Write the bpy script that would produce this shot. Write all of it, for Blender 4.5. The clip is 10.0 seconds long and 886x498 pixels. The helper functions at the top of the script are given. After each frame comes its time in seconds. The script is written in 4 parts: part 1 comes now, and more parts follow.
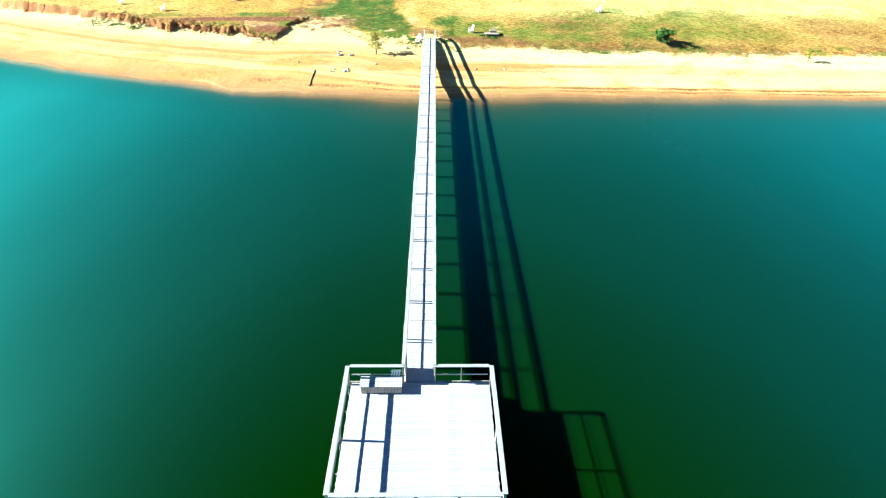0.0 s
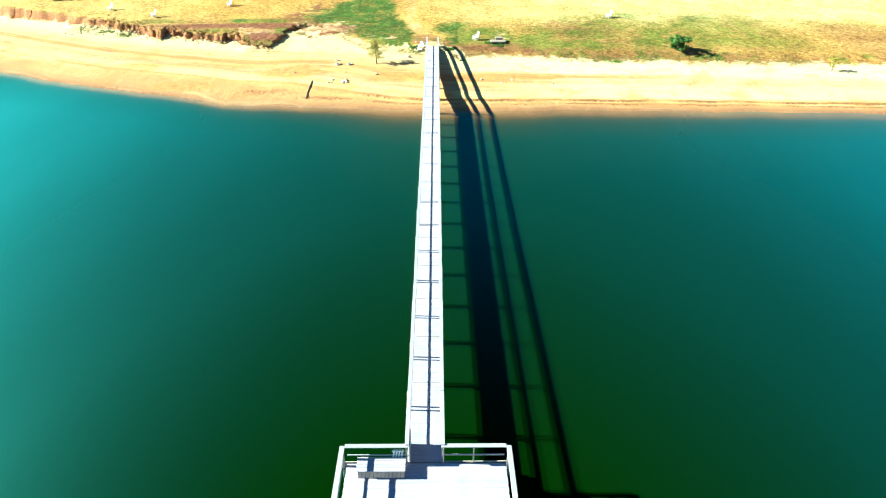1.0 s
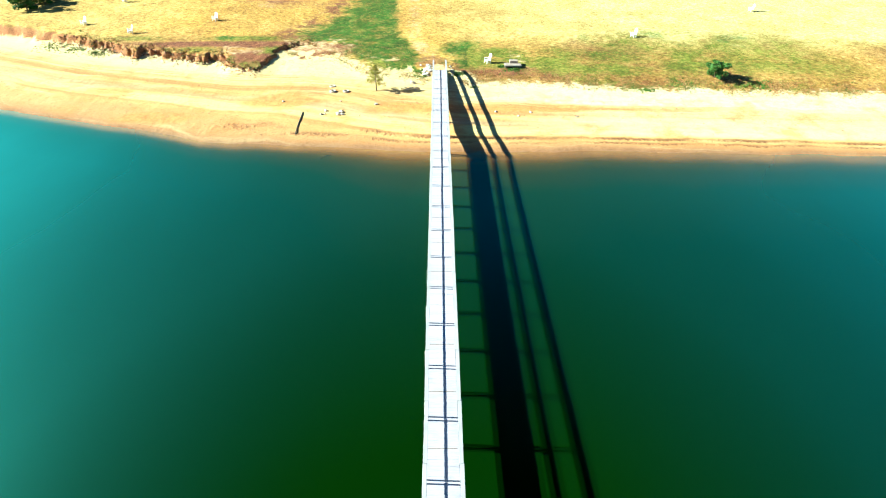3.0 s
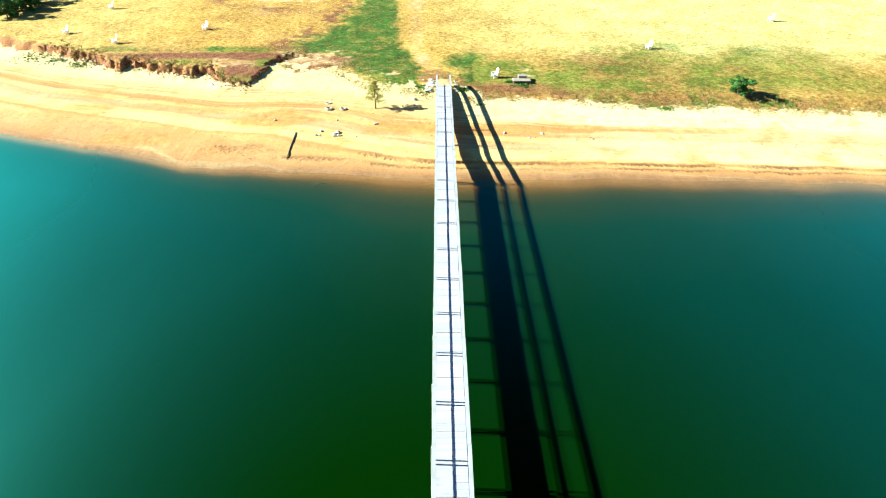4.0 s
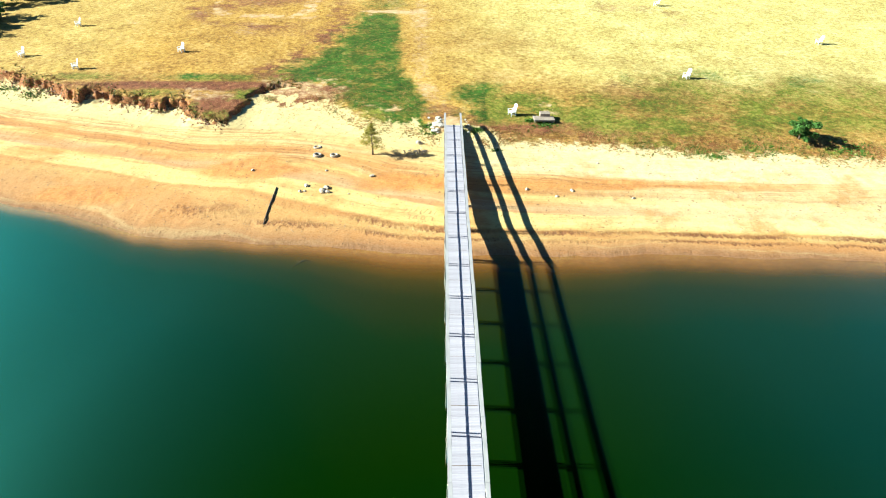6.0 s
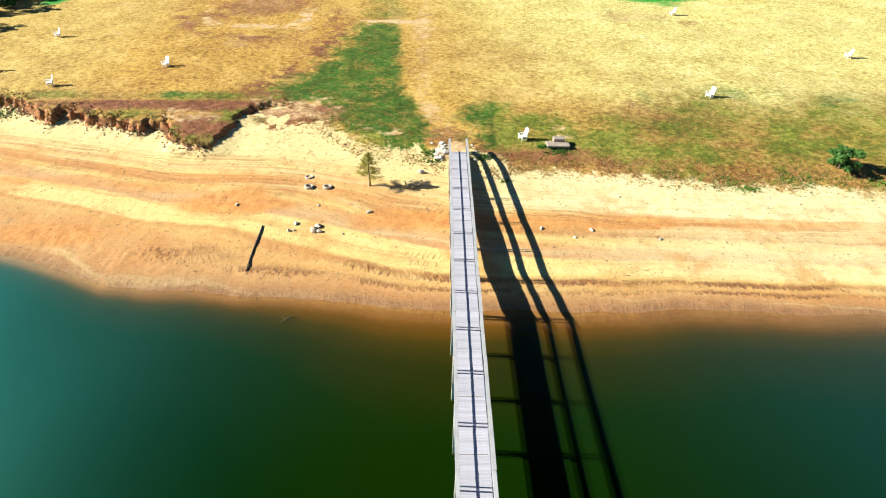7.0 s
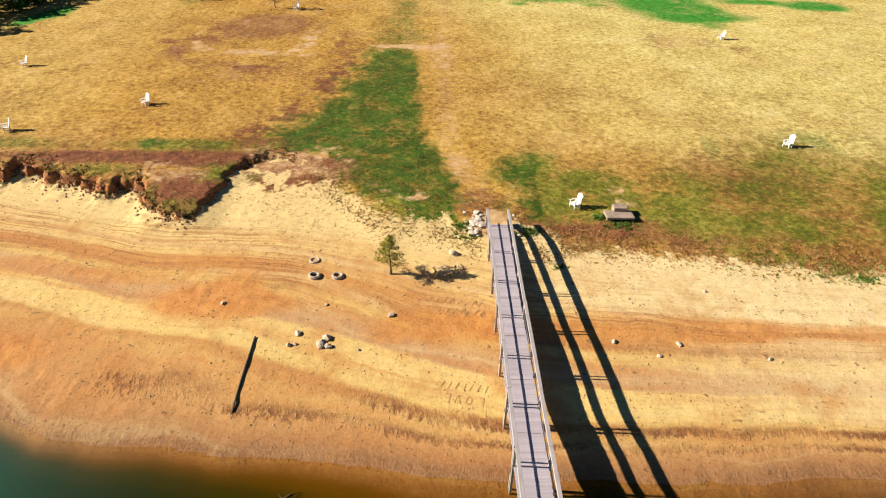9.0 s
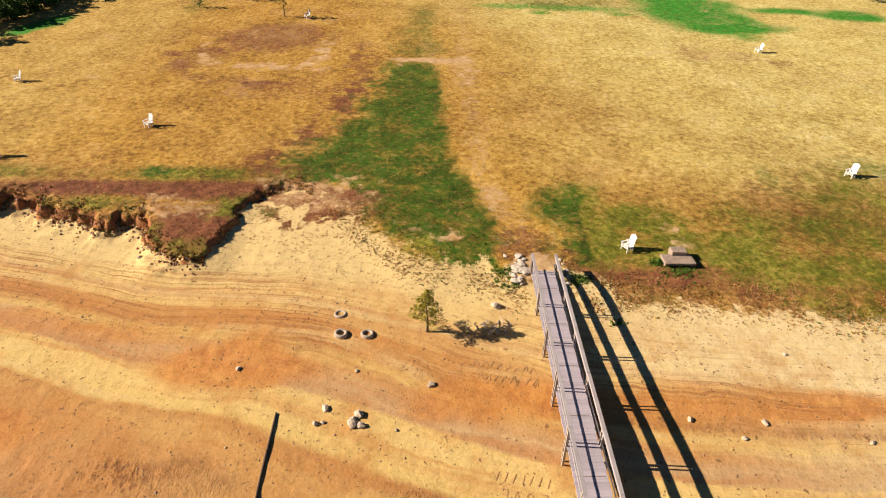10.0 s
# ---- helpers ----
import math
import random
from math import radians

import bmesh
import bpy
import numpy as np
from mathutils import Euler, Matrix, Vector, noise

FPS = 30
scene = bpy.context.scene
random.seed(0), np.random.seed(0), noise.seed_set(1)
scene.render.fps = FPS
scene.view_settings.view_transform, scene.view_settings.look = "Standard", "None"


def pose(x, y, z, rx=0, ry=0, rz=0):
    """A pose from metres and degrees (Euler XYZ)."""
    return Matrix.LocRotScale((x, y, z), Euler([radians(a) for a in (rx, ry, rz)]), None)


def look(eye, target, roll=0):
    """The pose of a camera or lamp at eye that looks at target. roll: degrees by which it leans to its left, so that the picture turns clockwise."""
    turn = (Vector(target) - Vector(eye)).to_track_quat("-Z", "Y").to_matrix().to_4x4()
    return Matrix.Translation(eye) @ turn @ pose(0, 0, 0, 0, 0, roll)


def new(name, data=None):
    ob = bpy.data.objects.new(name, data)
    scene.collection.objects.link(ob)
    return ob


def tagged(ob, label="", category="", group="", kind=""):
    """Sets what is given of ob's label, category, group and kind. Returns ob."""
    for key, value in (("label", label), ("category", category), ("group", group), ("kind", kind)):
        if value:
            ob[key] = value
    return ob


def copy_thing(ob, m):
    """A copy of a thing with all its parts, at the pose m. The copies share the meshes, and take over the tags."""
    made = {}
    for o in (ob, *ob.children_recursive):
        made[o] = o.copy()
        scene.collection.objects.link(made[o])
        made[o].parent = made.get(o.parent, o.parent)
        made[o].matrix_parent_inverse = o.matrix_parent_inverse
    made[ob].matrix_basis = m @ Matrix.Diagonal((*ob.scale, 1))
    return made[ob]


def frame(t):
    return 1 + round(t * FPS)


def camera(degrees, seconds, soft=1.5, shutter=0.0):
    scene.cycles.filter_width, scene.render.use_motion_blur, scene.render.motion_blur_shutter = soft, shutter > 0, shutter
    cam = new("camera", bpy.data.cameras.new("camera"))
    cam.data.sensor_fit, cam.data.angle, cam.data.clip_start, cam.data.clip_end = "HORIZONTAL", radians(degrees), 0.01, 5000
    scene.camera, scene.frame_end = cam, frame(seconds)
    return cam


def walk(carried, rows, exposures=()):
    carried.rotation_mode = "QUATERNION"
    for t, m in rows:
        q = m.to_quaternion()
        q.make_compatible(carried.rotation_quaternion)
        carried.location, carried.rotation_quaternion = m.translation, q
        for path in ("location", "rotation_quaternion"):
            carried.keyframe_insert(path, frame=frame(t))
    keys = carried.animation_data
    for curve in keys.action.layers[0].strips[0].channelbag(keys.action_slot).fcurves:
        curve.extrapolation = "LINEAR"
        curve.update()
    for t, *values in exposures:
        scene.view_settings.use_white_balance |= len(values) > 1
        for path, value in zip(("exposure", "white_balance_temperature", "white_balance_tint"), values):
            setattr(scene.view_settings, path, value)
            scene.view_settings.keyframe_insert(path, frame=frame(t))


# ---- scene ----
cam = camera(72.0, 10.0, soft=1.1)
PATH = [
    (0, (0.701, -76.371, 20.537), (0.725, -74.69, 19.453), 0.4),
    (0.5, (0.598, -74.336, 20.526), (0.619, -72.656, 19.441), 0.3),
    (1, (0.464, -72.233, 20.52), (0.483, -70.554, 19.434), 0.2),
    (1.5, (0.282, -70.067, 20.513), (0.3, -68.388, 19.427), 0.3),
    (2, (0.095, -67.822, 20.511), (0.116, -66.142, 19.425), 0.4),
    (2.5, (-0.084, -65.461, 20.514), (-0.063, -63.781, 19.429), 0.5),
    (4, (-0.612, -58.072, 20.54), (-0.589, -56.391, 19.455), 0.8),
    (4.5, (-0.767, -55.565, 20.536), (-0.745, -53.884, 19.451), 0.9),
    (5, (-0.92, -53.013, 20.528), (-0.898, -51.333, 19.443), 0.9),
    (5.5, (-1.066, -50.418, 20.522), (-1.044, -48.737, 19.438), 1.0),
    (7, (-1.452, -42.521, 20.565), (-1.433, -40.84, 19.481), 1.2),
    (7.5, (-1.685, -39.887, 20.585), (-1.665, -38.205, 19.502), 1.2),
    (8, (-2.1, -37.265, 20.626), (-2.08, -35.583, 19.544), 1.3),
    (8.5, (-2.751, -34.682, 20.666), (-2.732, -33.0, 19.585), 1.4),
    (9, (-3.631, -32.163, 20.71), (-3.613, -30.48, 19.629), 1.4),
    (9.5, (-4.682, -29.733, 20.75), (-4.663, -28.051, 19.668), 1.5),
    (10, (-5.809, -27.371, 20.782), (-5.79, -25.689, 19.701), 1.6),
]
EXPOSURES = [(0, 2.2, 5050, -15), (2.5, 2.18, 5050, -15), (4.5, 2.02, 5100, -14), (5.5, 1.86, 5200, -11), (7.5, 1.46, 5700, 2), (9, 1.07, 6500, 13), (10, 0.9, 6950, 19)]
walk(cam, [(t, look(eye, target, roll)) for t, eye, target, roll in PATH], EXPOSURES)

# ---- world and sun ----
SUN_EL, SUN_AZ = 27.5, 272.5          # degrees; azimuth clockwise from +y, so the sun stands over -x
world = bpy.data.worlds.new("sky")
scene.world = world
world.use_nodes = True
wn = world.node_tree
sky = wn.nodes.new("ShaderNodeTexSky")
sky.sky_type = "NISHITA"
sky.sun_disc = False
sky.sun_elevation, sky.sun_rotation = radians(SUN_EL), radians(SUN_AZ)
sky.air_density, sky.dust_density, sky.ozone_density = 1.0, 0.1, 9.0
wn.nodes["Background"].inputs["Strength"].default_value = 0.024
wn.links.new(sky.outputs["Color"], wn.nodes["Background"].inputs["Color"])

sun_data = bpy.data.lights.new("sun", "SUN")
sun_data.energy, sun_data.angle, sun_data.color = 5.0, radians(0.53), (1.0, 0.89, 0.74)
sun = new("sun", sun_data)
to_sun = Vector((math.sin(radians(SUN_AZ)) * math.cos(radians(SUN_EL)), math.cos(radians(SUN_AZ)) * math.cos(radians(SUN_EL)), math.sin(radians(SUN_EL))))
sun.matrix_world = look(Vector((-60, -20, 0)) + to_sun * 60, (-60, -20, 0))

# ---- noise and shape functions ----
RNG = np.random.RandomState(7)
LATTICE = RNG.rand(257, 257)


def vnoise(x, y, scale, seed=0):
    """Smooth value noise in 0..1 with features of that size in metres."""
    x, y = np.asarray(x, float) / scale + seed * 17.3, np.asarray(y, float) / scale + seed * 9.1
    ix, iy = np.floor(x).astype(int), np.floor(y).astype(int)
    fx, fy = x - ix, y - iy
    fx, fy = fx * fx * (3 - 2 * fx), fy * fy * (3 - 2 * fy)
    a, b = LATTICE[ix % 256, iy % 256], LATTICE[(ix + 1) % 256, iy % 256]
    c, d = LATTICE[ix % 256, (iy + 1) % 256], LATTICE[(ix + 1) % 256, (iy + 1) % 256]
    return (a * (1 - fx) + b * fx) * (1 - fy) + (c * (1 - fx) + d * fx) * fy


def fbm(x, y, scale, seed=0, octaves=3):
    return sum(vnoise(x, y, scale / 2 ** i, seed + i) * 0.5 ** i for i in range(octaves)) / (2 - 0.5 ** (octaves - 1))


def sstep(a, b, v):
    t = np.clip((v - a) / (b - a), 0, 1)
    return t * t * (3 - 2 * t)


WATER = 0.22          # height of the lake's surface
SHORE = ((-900, -400), (-200, -60), (-80, 15), (-60, 1.5), (-50.4, -3.5), (-43, -6.9), (-36, -9.6), (-28.8, -12.0), (-25.7, -12.9), (-21.7, -14.5), (-20.1, -15.1), (-18, -15.6), (-14.5, -15.9), (-11, -16.0), (-8.4, -16.15), (-6.3, -16.5), (-3.8, -17.0), (4.8, -17), (13.5, -16.8), (19, -16.9), (29, -17.2), (45, -17.8), (120, -24), (900, -60))
EDGE = ((-900, -300), (-200, -20), (-80, 28), (-60, 18), (-50, 13.5), (-42.6, 11), (-38, 8.6), (-35.1, 7.1), (-33.7, 6.0), (-33.5, 7.0), (-31.0, 7.1), (-30.6, 6.2), (-28, 5.3), (-25.5, 4.3), (-25.2, 5.0), (-23.8, 5.0), (-23.5, 3.6), (-22.3, 2.1), (-20.4, 1.5), (-19.0, 1.4), (-18.45, 3.6), (-18.0, 5.9), (-17.5, 7.4), (-16.2, 8.2), (-14.6, 8.6),
        (-12.6, 7.2), (-9.9, 4.6), (-7.9, 2.4), (-5.9, 1.6), (-3.3, 1.1), (-1.8, 0.1), (1.1, 0.2), (3, 0.1), (5.3, -0.2), (8.3, -0.4), (11.6, -0.6), (14.5, -1.3), (17, -1.6), (22, -1.9), (25.4, -1.5), (28, -2.3), (34, -2.7), (60, -4), (900, -30))


# the beach's rise over the water from the waterline (0) to the foot of the lawn (1): two small scarps, then a terrace
RISE = ((0, 0), (0.08, 0.12), (0.095, 0.18), (0.14, 0.26), (0.155, 0.34), (0.2, 0.40), (0.30, 0.45), (0.42, 0.58), (0.52, 0.71), (0.64, 0.79), (0.74, 0.90), (0.86, 1.02), (0.93, 1.14), (1, 1.34), (1.3, 1.5))
INLAND = ((-900, -300), (-200, -20), (-80, 28), (-60, 18), (-50, 13), (-38, 8), (-30, 6), (-22, 4), (-12, 3.5), (-6, 2), (0, 1), (6, -0.5), (14, -1.6), (28, -2), (60, -4), (900, -30))


def curve(table, x):
    return np.interp(x, [p[0] for p in table], [p[1] for p in table])


def shore_y(x):
    return curve(SHORE, x) + (fbm(x, x * 0, 3, 3) - 0.5) * 0.8


def edge_y(x, y):
    left = sstep(-13, -16, x)
    side = x + left * ((vnoise(x, y, 0.9, 6) - 0.5) * 0.7 + (vnoise(x, y, 0.35, 7) - 0.5) * 0.4)
    return curve(EDGE, side) + (fbm(x, y * 0.5, 2.2, 5) - 0.5) * (0.5 + 0.7 * left) + (vnoise(x, y, 0.7, 8) - 0.5) * 0.6 * left + (vnoise(x, y, 0.3, 9) - 0.5) * 0.35 * left


def beach_level(x, y):
    """Height on the even beach slope: 0 at the waterline, 1.05 at the foot of the lawn."""
    sy = shore_y(x)
    return 1.05 * (y - sy) / np.maximum(curve(INLAND, x) - sy, 1.0)


def ground_z(x, y):
    x, y = np.asarray(x, float), np.asarray(y, float)
    sy, ey = shore_y(x), edge_y(x, y)
    t = beach_level(x, y) / 1.05
    beach = WATER + np.where(t > 0, curve(RISE, np.clip(t, 0, 1.3)) * (1 - 0.3 * sstep(-12, -22, x)), 0.24 * (1 + 0.8 * sstep(-3, -11, x)) * (y - sy))
    beach = beach + 0.4 * sstep(-1, 8, y) * sstep(-19.7, -18.7, x) * sstep(3, -2, x)
    beach = beach + 0.3 * sstep(3.5, 1.0, np.abs(x + 20.3)) * sstep(-1.5, 1.0, y)
    beach = np.maximum(beach, -4 + 0 * beach)
    # small terraces left by falling water
    ripple = (fbm(x, y, 1.1, 21) - 0.5)
    lev = 1.05 * t
    rough = np.exp(-((lev - 0.15) / 0.016) ** 2) + np.exp(-((lev - 0.098) / 0.012) ** 2) + 0.6 * sstep(0.0, 0.015, lev) * sstep(0.06, 0.035, lev) + 0.6 * np.exp(-((lev - 0.55) / 0.05) ** 2)
    beach = beach + rough * (vnoise(x * 2.0, y, 0.45, 23) - 0.5) * 0.06 * sstep(0.4, 0.6, fbm(x, y, 5, 25)) * (t > 0)
    for level, rise in ((0.48, 0.02), (0.62, 0.02)):
        beach = beach + rise * sstep(level - 0.012, level + 0.012, 1.05 * t + 0.05 * ripple)
    beach = beach + (fbm(x, y, 4, 11) - 0.5) * 0.07 * sstep(0.0, 0.3, t) + (vnoise(x, y, 0.45, 13) - 0.5) * 0.022 * sstep(0.0, 0.1, t)
    lawn = 1.9 + 0.055 * np.clip(y, -4, 300) + (fbm(x, y, 9, 15) - 0.5) * 0.25 * sstep(2, 12, y) + (vnoise(x, y, 0.6, 17) - 0.5) * 0.03
    left = sstep(-12, -16.5, x)
    width = 0.22 * left + (1 - left) * (1.2 + 3.4 * sstep(-2.0, -7, x))
    d = y - ey
    # the turf sags towards the broken rim, most of all at the headland
    lawn = lawn - left * (0.22 * np.exp(-np.clip(d, 0, 9) / 0.9) + 0.2 * sstep(4.5, 0.6, y) * sstep(-27, -23, x)) - left * np.exp(-np.clip(d, 0, 9) / 0.6) * 0.22 * vnoise(x, y, 0.5, 18)
    mix = sstep(-1, 1, d / width)
    slump = np.exp(-np.clip(-d, 0, 9) / 0.65) * left * (0.15 + 0.35 * vnoise(x, y, 0.8, 19) + 0.4 * (vnoise(x, y, 0.28, 20) - 0.5)) * sstep(-18.6, -19.6, x)
    z = beach * (1 - mix) + lawn * mix + slump * (1 - mix)
    pad = sstep(2.0, 1.2, np.abs(x + 0.1)) * sstep(-0.7, 0.1, y) * sstep(4, 2, y)
    return z * (1 - pad) + np.maximum(z, 1.78 + 0.05 * np.clip(y, 0, 5)) * pad


def blob(x, y, cx, cy, rx, ry, soft=0.35, wob=0.5, seed=31):
    r = np.sqrt(((x - cx) / rx) ** 2 + ((y - cy) / ry) ** 2) + (fbm(x, y, max(rx, ry) * 0.6, seed) - 0.5) * wob * 2
    return 1 - sstep(1 - soft, 1 + soft, r)


def ground_masks(x, y):
    """Grass cover, greenness, redness, bareness of each spot of the ground."""
    ey = edge_y(x, y)
    left = sstep(-13, -16, x)
    n1, n2 = fbm(x, y, 2.0, 41), fbm(x, y, 0.8, 43)
    d = y - ey
    grass = np.where(left > 0.5, sstep(-0.4, 0.1, d + (n2 - 0.5) * 0.7), sstep(-1.0 - 2.2 * sstep(-3, -8, x) - 2.4 * sstep(2, 5, x), 0.9 + 1.4 * sstep(-3, -8, x) - 1.2 * sstep(2, 5, x), d + (n1 - 0.5) * 1.5 + (n2 - 0.5) * 1.5))
    patchy = blob(x, y, -13.6, 6.3, 4.6, 2.2, 0.5, 0.6, 35)
    grass = np.maximum(grass, 0.85 * patchy * sstep(0.3, 0.55, n2 * 0.6 + n1 * 0.4))
    # the green wedge that runs down to the pier
    wl = np.interp(y, (0, 4, 8, 10, 12, 14, 17, 21, 28, 34, 40), (-6.5, -9.3, -11, -15.5, -16.5, -15.3, -13.8, -12.3, -11.5, -11, -10))
    wr = np.interp(y, (0, 3, 8, 13, 18, 28, 34, 40), (-2.4, -2.0, -2.9, -4.6, -5.2, -6.0, -6.4, -6.6))
    wob = (fbm(x, y, 2.4, 47, 4) - 0.5) * 3.4 + (vnoise(x, y, 0.5, 49) - 0.5) * 2.2
    green = sstep(-2.4, 2.0, x - wl + wob) * sstep(-0.9, 0.9, wr - x + 0.4 * wob) * (sstep(36.5, 31.5, y) + 0.5 * sstep(58, 50, y) * sstep(33, 37, y))
    green = green * (0.55 + 0.9 * fbm(x, y, 1.3, 45, 4))
    for cx, cy, rx, ry, amount in ((-7.3, 37.6, 2.0, 2.2, 0.8), (2.5, 6.2, 2.4, 3.4, 1.2), (4.4, 2.8, 3.4, 2.2, 1.25), (5.6, 5.2, 3.0, 2.0, 1.1), (6.0, 1.8, 3.5, 1.4, 1.0), (9, 2.8, 4, 2.6, 1.0), (11.5, 2.0, 3.4, 2.0, 1.2), (13, 5.0, 6, 3, 0.75), (16, 0.6, 6, 2.2, 1.05), (19, 4.5, 7, 3.5, 0.8), (24, 9.0, 6, 4.5, 0.75), (27, 3.0, 5.5, 3.8, 1.0), (36, 5, 10, 6, 0.85), (-16.2, 5.8, 1.5, 0.8, 0.6), (-22, 9.7, 4.5, 0.9, 0.85), (-34, 9.6, 6, 0.8, 0.6), (-27.5, 6.2, 3.2, 0.8, 0.75), (-18.9, 6.0, 1.3, 1.2, 0.8), (-20.5, 1.7, 1.6, 0.8, 0.6), (-22.6, 3.2, 0.8, 1.4, 0.5),
                                   (9, 57, 9, 3, 0.6), (-36, 51, 1.5, 3, 0.5)):
        green = np.maximum(green, amount * blob(x, y, cx, cy, rx, ry, 0.75, 0.6) * (0.25 + 1.4 * fbm(x, y, 1.6, 48, 4)))
    green = np.maximum(green, 0.8 * sstep(-2.6, -1.0, d) * sstep(1.2, 0.0, d) * sstep(0.5, 0.66, fbm(x, y, 1.6, 51)) * (1 - left) * (0.5 + 0.5 * sstep(8, 18, x)))
    red = 0.95 * blob(x, y, -25, 7.9, 13, 1.0, 0.5, 0.3) + 0.75 * blob(x, y, -20.3, 3.4, 3.0, 2.8, 0.6, 0.7) + 0.75 * blob(x, y, -15.5, 10.3, 3.0, 1.2)
    red = red + 0.45 * sstep(-3.4, -1.2, d) * sstep(1.0, -0.2, d) * (1 - left) * sstep(0.26, 0.55, fbm(x, y, 1.4, 53)) * sstep(-6, 1, x) + left * (0.35 * sstep(8, 6, y) + 0.7 * sstep(0.15, -0.2, d))
    for cx, cy, rx, ry, amount in ((12.5, -0.4, 7, 1.2, 0.4), (-24, 40, 6.5, 5.5, 0.6), (-29, 33, 3, 3, 0.35), (-20, 24.5, 6, 2.4, 0.35), (20.6, 38, 1.8, 3.0, 0.42), (25.4, 37, 1.5, 2.2, 0.38), (28.8, 35.2, 1.6, 1.6, 0.42), (17, 6.5, 7, 4, 0.42), (21, 1.5, 4, 1.2, 0.4), (-0.5, 2.6, 2.4, 1.6, 0.6), (2.4, 0.9, 1.8, 1.1, 0.5), (5.5, 0.6, 4.0, 1.0, 0.45), (9.5, 0.4, 3.5, 1.0, 0.3)):
        red = red + amount * blob(x, y, cx, cy, rx, ry)
    bare = 0.42 * np.exp(-((x + 2.7 + 0.02 * y) / 1.4) ** 2) * sstep(4, 8, y) * sstep(75, 50, y) + 1.2 * blob(x, y, -1.3, 0.2, 0.9, 0.9) + 1.2 * blob(x, y, 0, 0.7, 0.8, 0.9) + 0.3 * blob(x, y, -1.5, 5.0, 1.5, 3.6) + 0.85 * blob(x, y, 8.3 - 0.25 * (y - 4.2), 4.2, 0.75, 2.3, 0.4, 0.7) + 0.5 * blob(x, y, -13, 7.6, 4.0, 2.2, 0.6, 0.9) + 0.7 * blob(x, y, -6, 3.4, 1.6, 0.6, 0.4, 0.8)
    red = red + 0.75 * patchy
    bare = bare + 0.55 * blob(x, y, -21, 31.3, 6, 1.2) * sstep(0.3, 0.6, n1) + 0.5 * blob(x, y, -22, 5.6, 4.0, 1.3, 0.6, 0.8) + 0.35 * sstep(0.5, 0.75, fbm(x, y, 6, 57)) * sstep(14, 24, y)
    rho = np.sqrt(((x + 24) / 8.0) ** 2 + ((y - 38) / 9.0) ** 2) + 0.2 * (n1 - 0.5)
    bare = bare + 0.6 * np.exp(-((rho - 0.85) / 0.1) ** 2) * sstep(44, 36, y) * sstep(0.3, 0.6, n2)
    red = red + 0.5 * np.exp(-((rho - 1.25) / 0.2) ** 2) * sstep(46, 36, y) * sstep(0.35, 0.6, n1)
    bare = bare * (0.35 + 1.3 * n2)
    bare = bare - 0.5 * sstep(0.5, 1, green) + (0.3 + 1.6 * (n2 - 0.2)) * (0.85 * blob(x, y, -10.8, 10.0, 2.0, 1.2, 0.8, 1.0) + 0.8 * blob(x, y, -6.0, 4.6, 2.2, 0.7, 0.8, 1.0) + 0.8 * blob(x, y, -4.6, 2.6, 1.6, 0.5, 0.8, 1.0)) + 0.7 * blob(x, y, -9.6, 31, 0.7, 2.2, 0.6, 0.8) + 0.9 * blob(x, y, -7.6, 33.8, 3.2, 0.55, 0.5, 0.4)
    red = red + 0.75 * np.exp(-((x - wl + 1.6) / 2.0) ** 2) * sstep(7, 12, y) * sstep(44, 25, y) * sstep(0.25, 0.6, n2)
    return np.clip(grass, 0, 1), np.clip(green, 0, 1.3), np.clip(red, 0, 1), np.clip(bare, 0, 1)


# ---- materials ----
def material(name):
    m = bpy.data.materials.new(name)
    m.use_nodes = True
    nt = m.node_tree
    return m, nt, nt.nodes["Principled BSDF"]


def node(nt, kind, **inputs):
    n = nt.nodes.new(kind)
    for key, value in inputs.items():
        n.inputs[key.replace("_", " ")].default_value = value
    return n


def tex(nt, scale, detail=4.0, rough=0.6, stretch=None, space="Object"):
    """A noise texture in metres; scale is features per metre."""
    co = nt.nodes.new("ShaderNodeTexCoord")
    n = node(nt, "ShaderNodeTexNoise", Scale=scale, Detail=detail, Roughness=rough)
    if stretch:
        mp = nt.nodes.new("ShaderNodeMapping")
        mp.inputs["Scale"].default_value = stretch
        nt.links.new(co.outputs[space], mp.inputs["Vector"])
        nt.links.new(mp.outputs["Vector"], n.inputs["Vector"])
    else:
        nt.links.new(co.outputs[space], n.inputs["Vector"])
    return n.outputs["Fac"]


def ramp(nt, fac, *stops):
    r = nt.nodes.new("ShaderNodeValToRGB")
    els = r.color_ramp.elements
    while len(els) < len(stops):
        els.new(0.5)
    for e, (p, c) in zip(els, stops):
        e.position, e.color = p, (*c, 1) if len(c) == 3 else c
    nt.links.new(fac, r.inputs["Fac"])
    return r.outputs["Color"]


def mix(nt, fac, a, b, mode="MIX"):
    m = nt.nodes.new("ShaderNodeMix")
    m.data_type, m.blend_type = "RGBA", mode
    for socket, value in ((m.inputs["Factor"], fac), (m.inputs["A"], a), (m.inputs["B"], b)):
        if isinstance(value, bpy.types.NodeSocket):
            nt.links.new(value, socket)
        elif isinstance(value, tuple):
            socket.default_value = (*value, 1)
        else:
            socket.default_value = value
    return m.outputs["Result"]


def calc(nt, op, a, b=0.0):
    m = nt.nodes.new("ShaderNodeMath")
    m.operation = op
    for socket, value in zip(m.inputs, (a, b)):
        if isinstance(value, bpy.types.NodeSocket):
            nt.links.new(value, socket)
        else:
            socket.default_value = value
    return m.outputs[0]


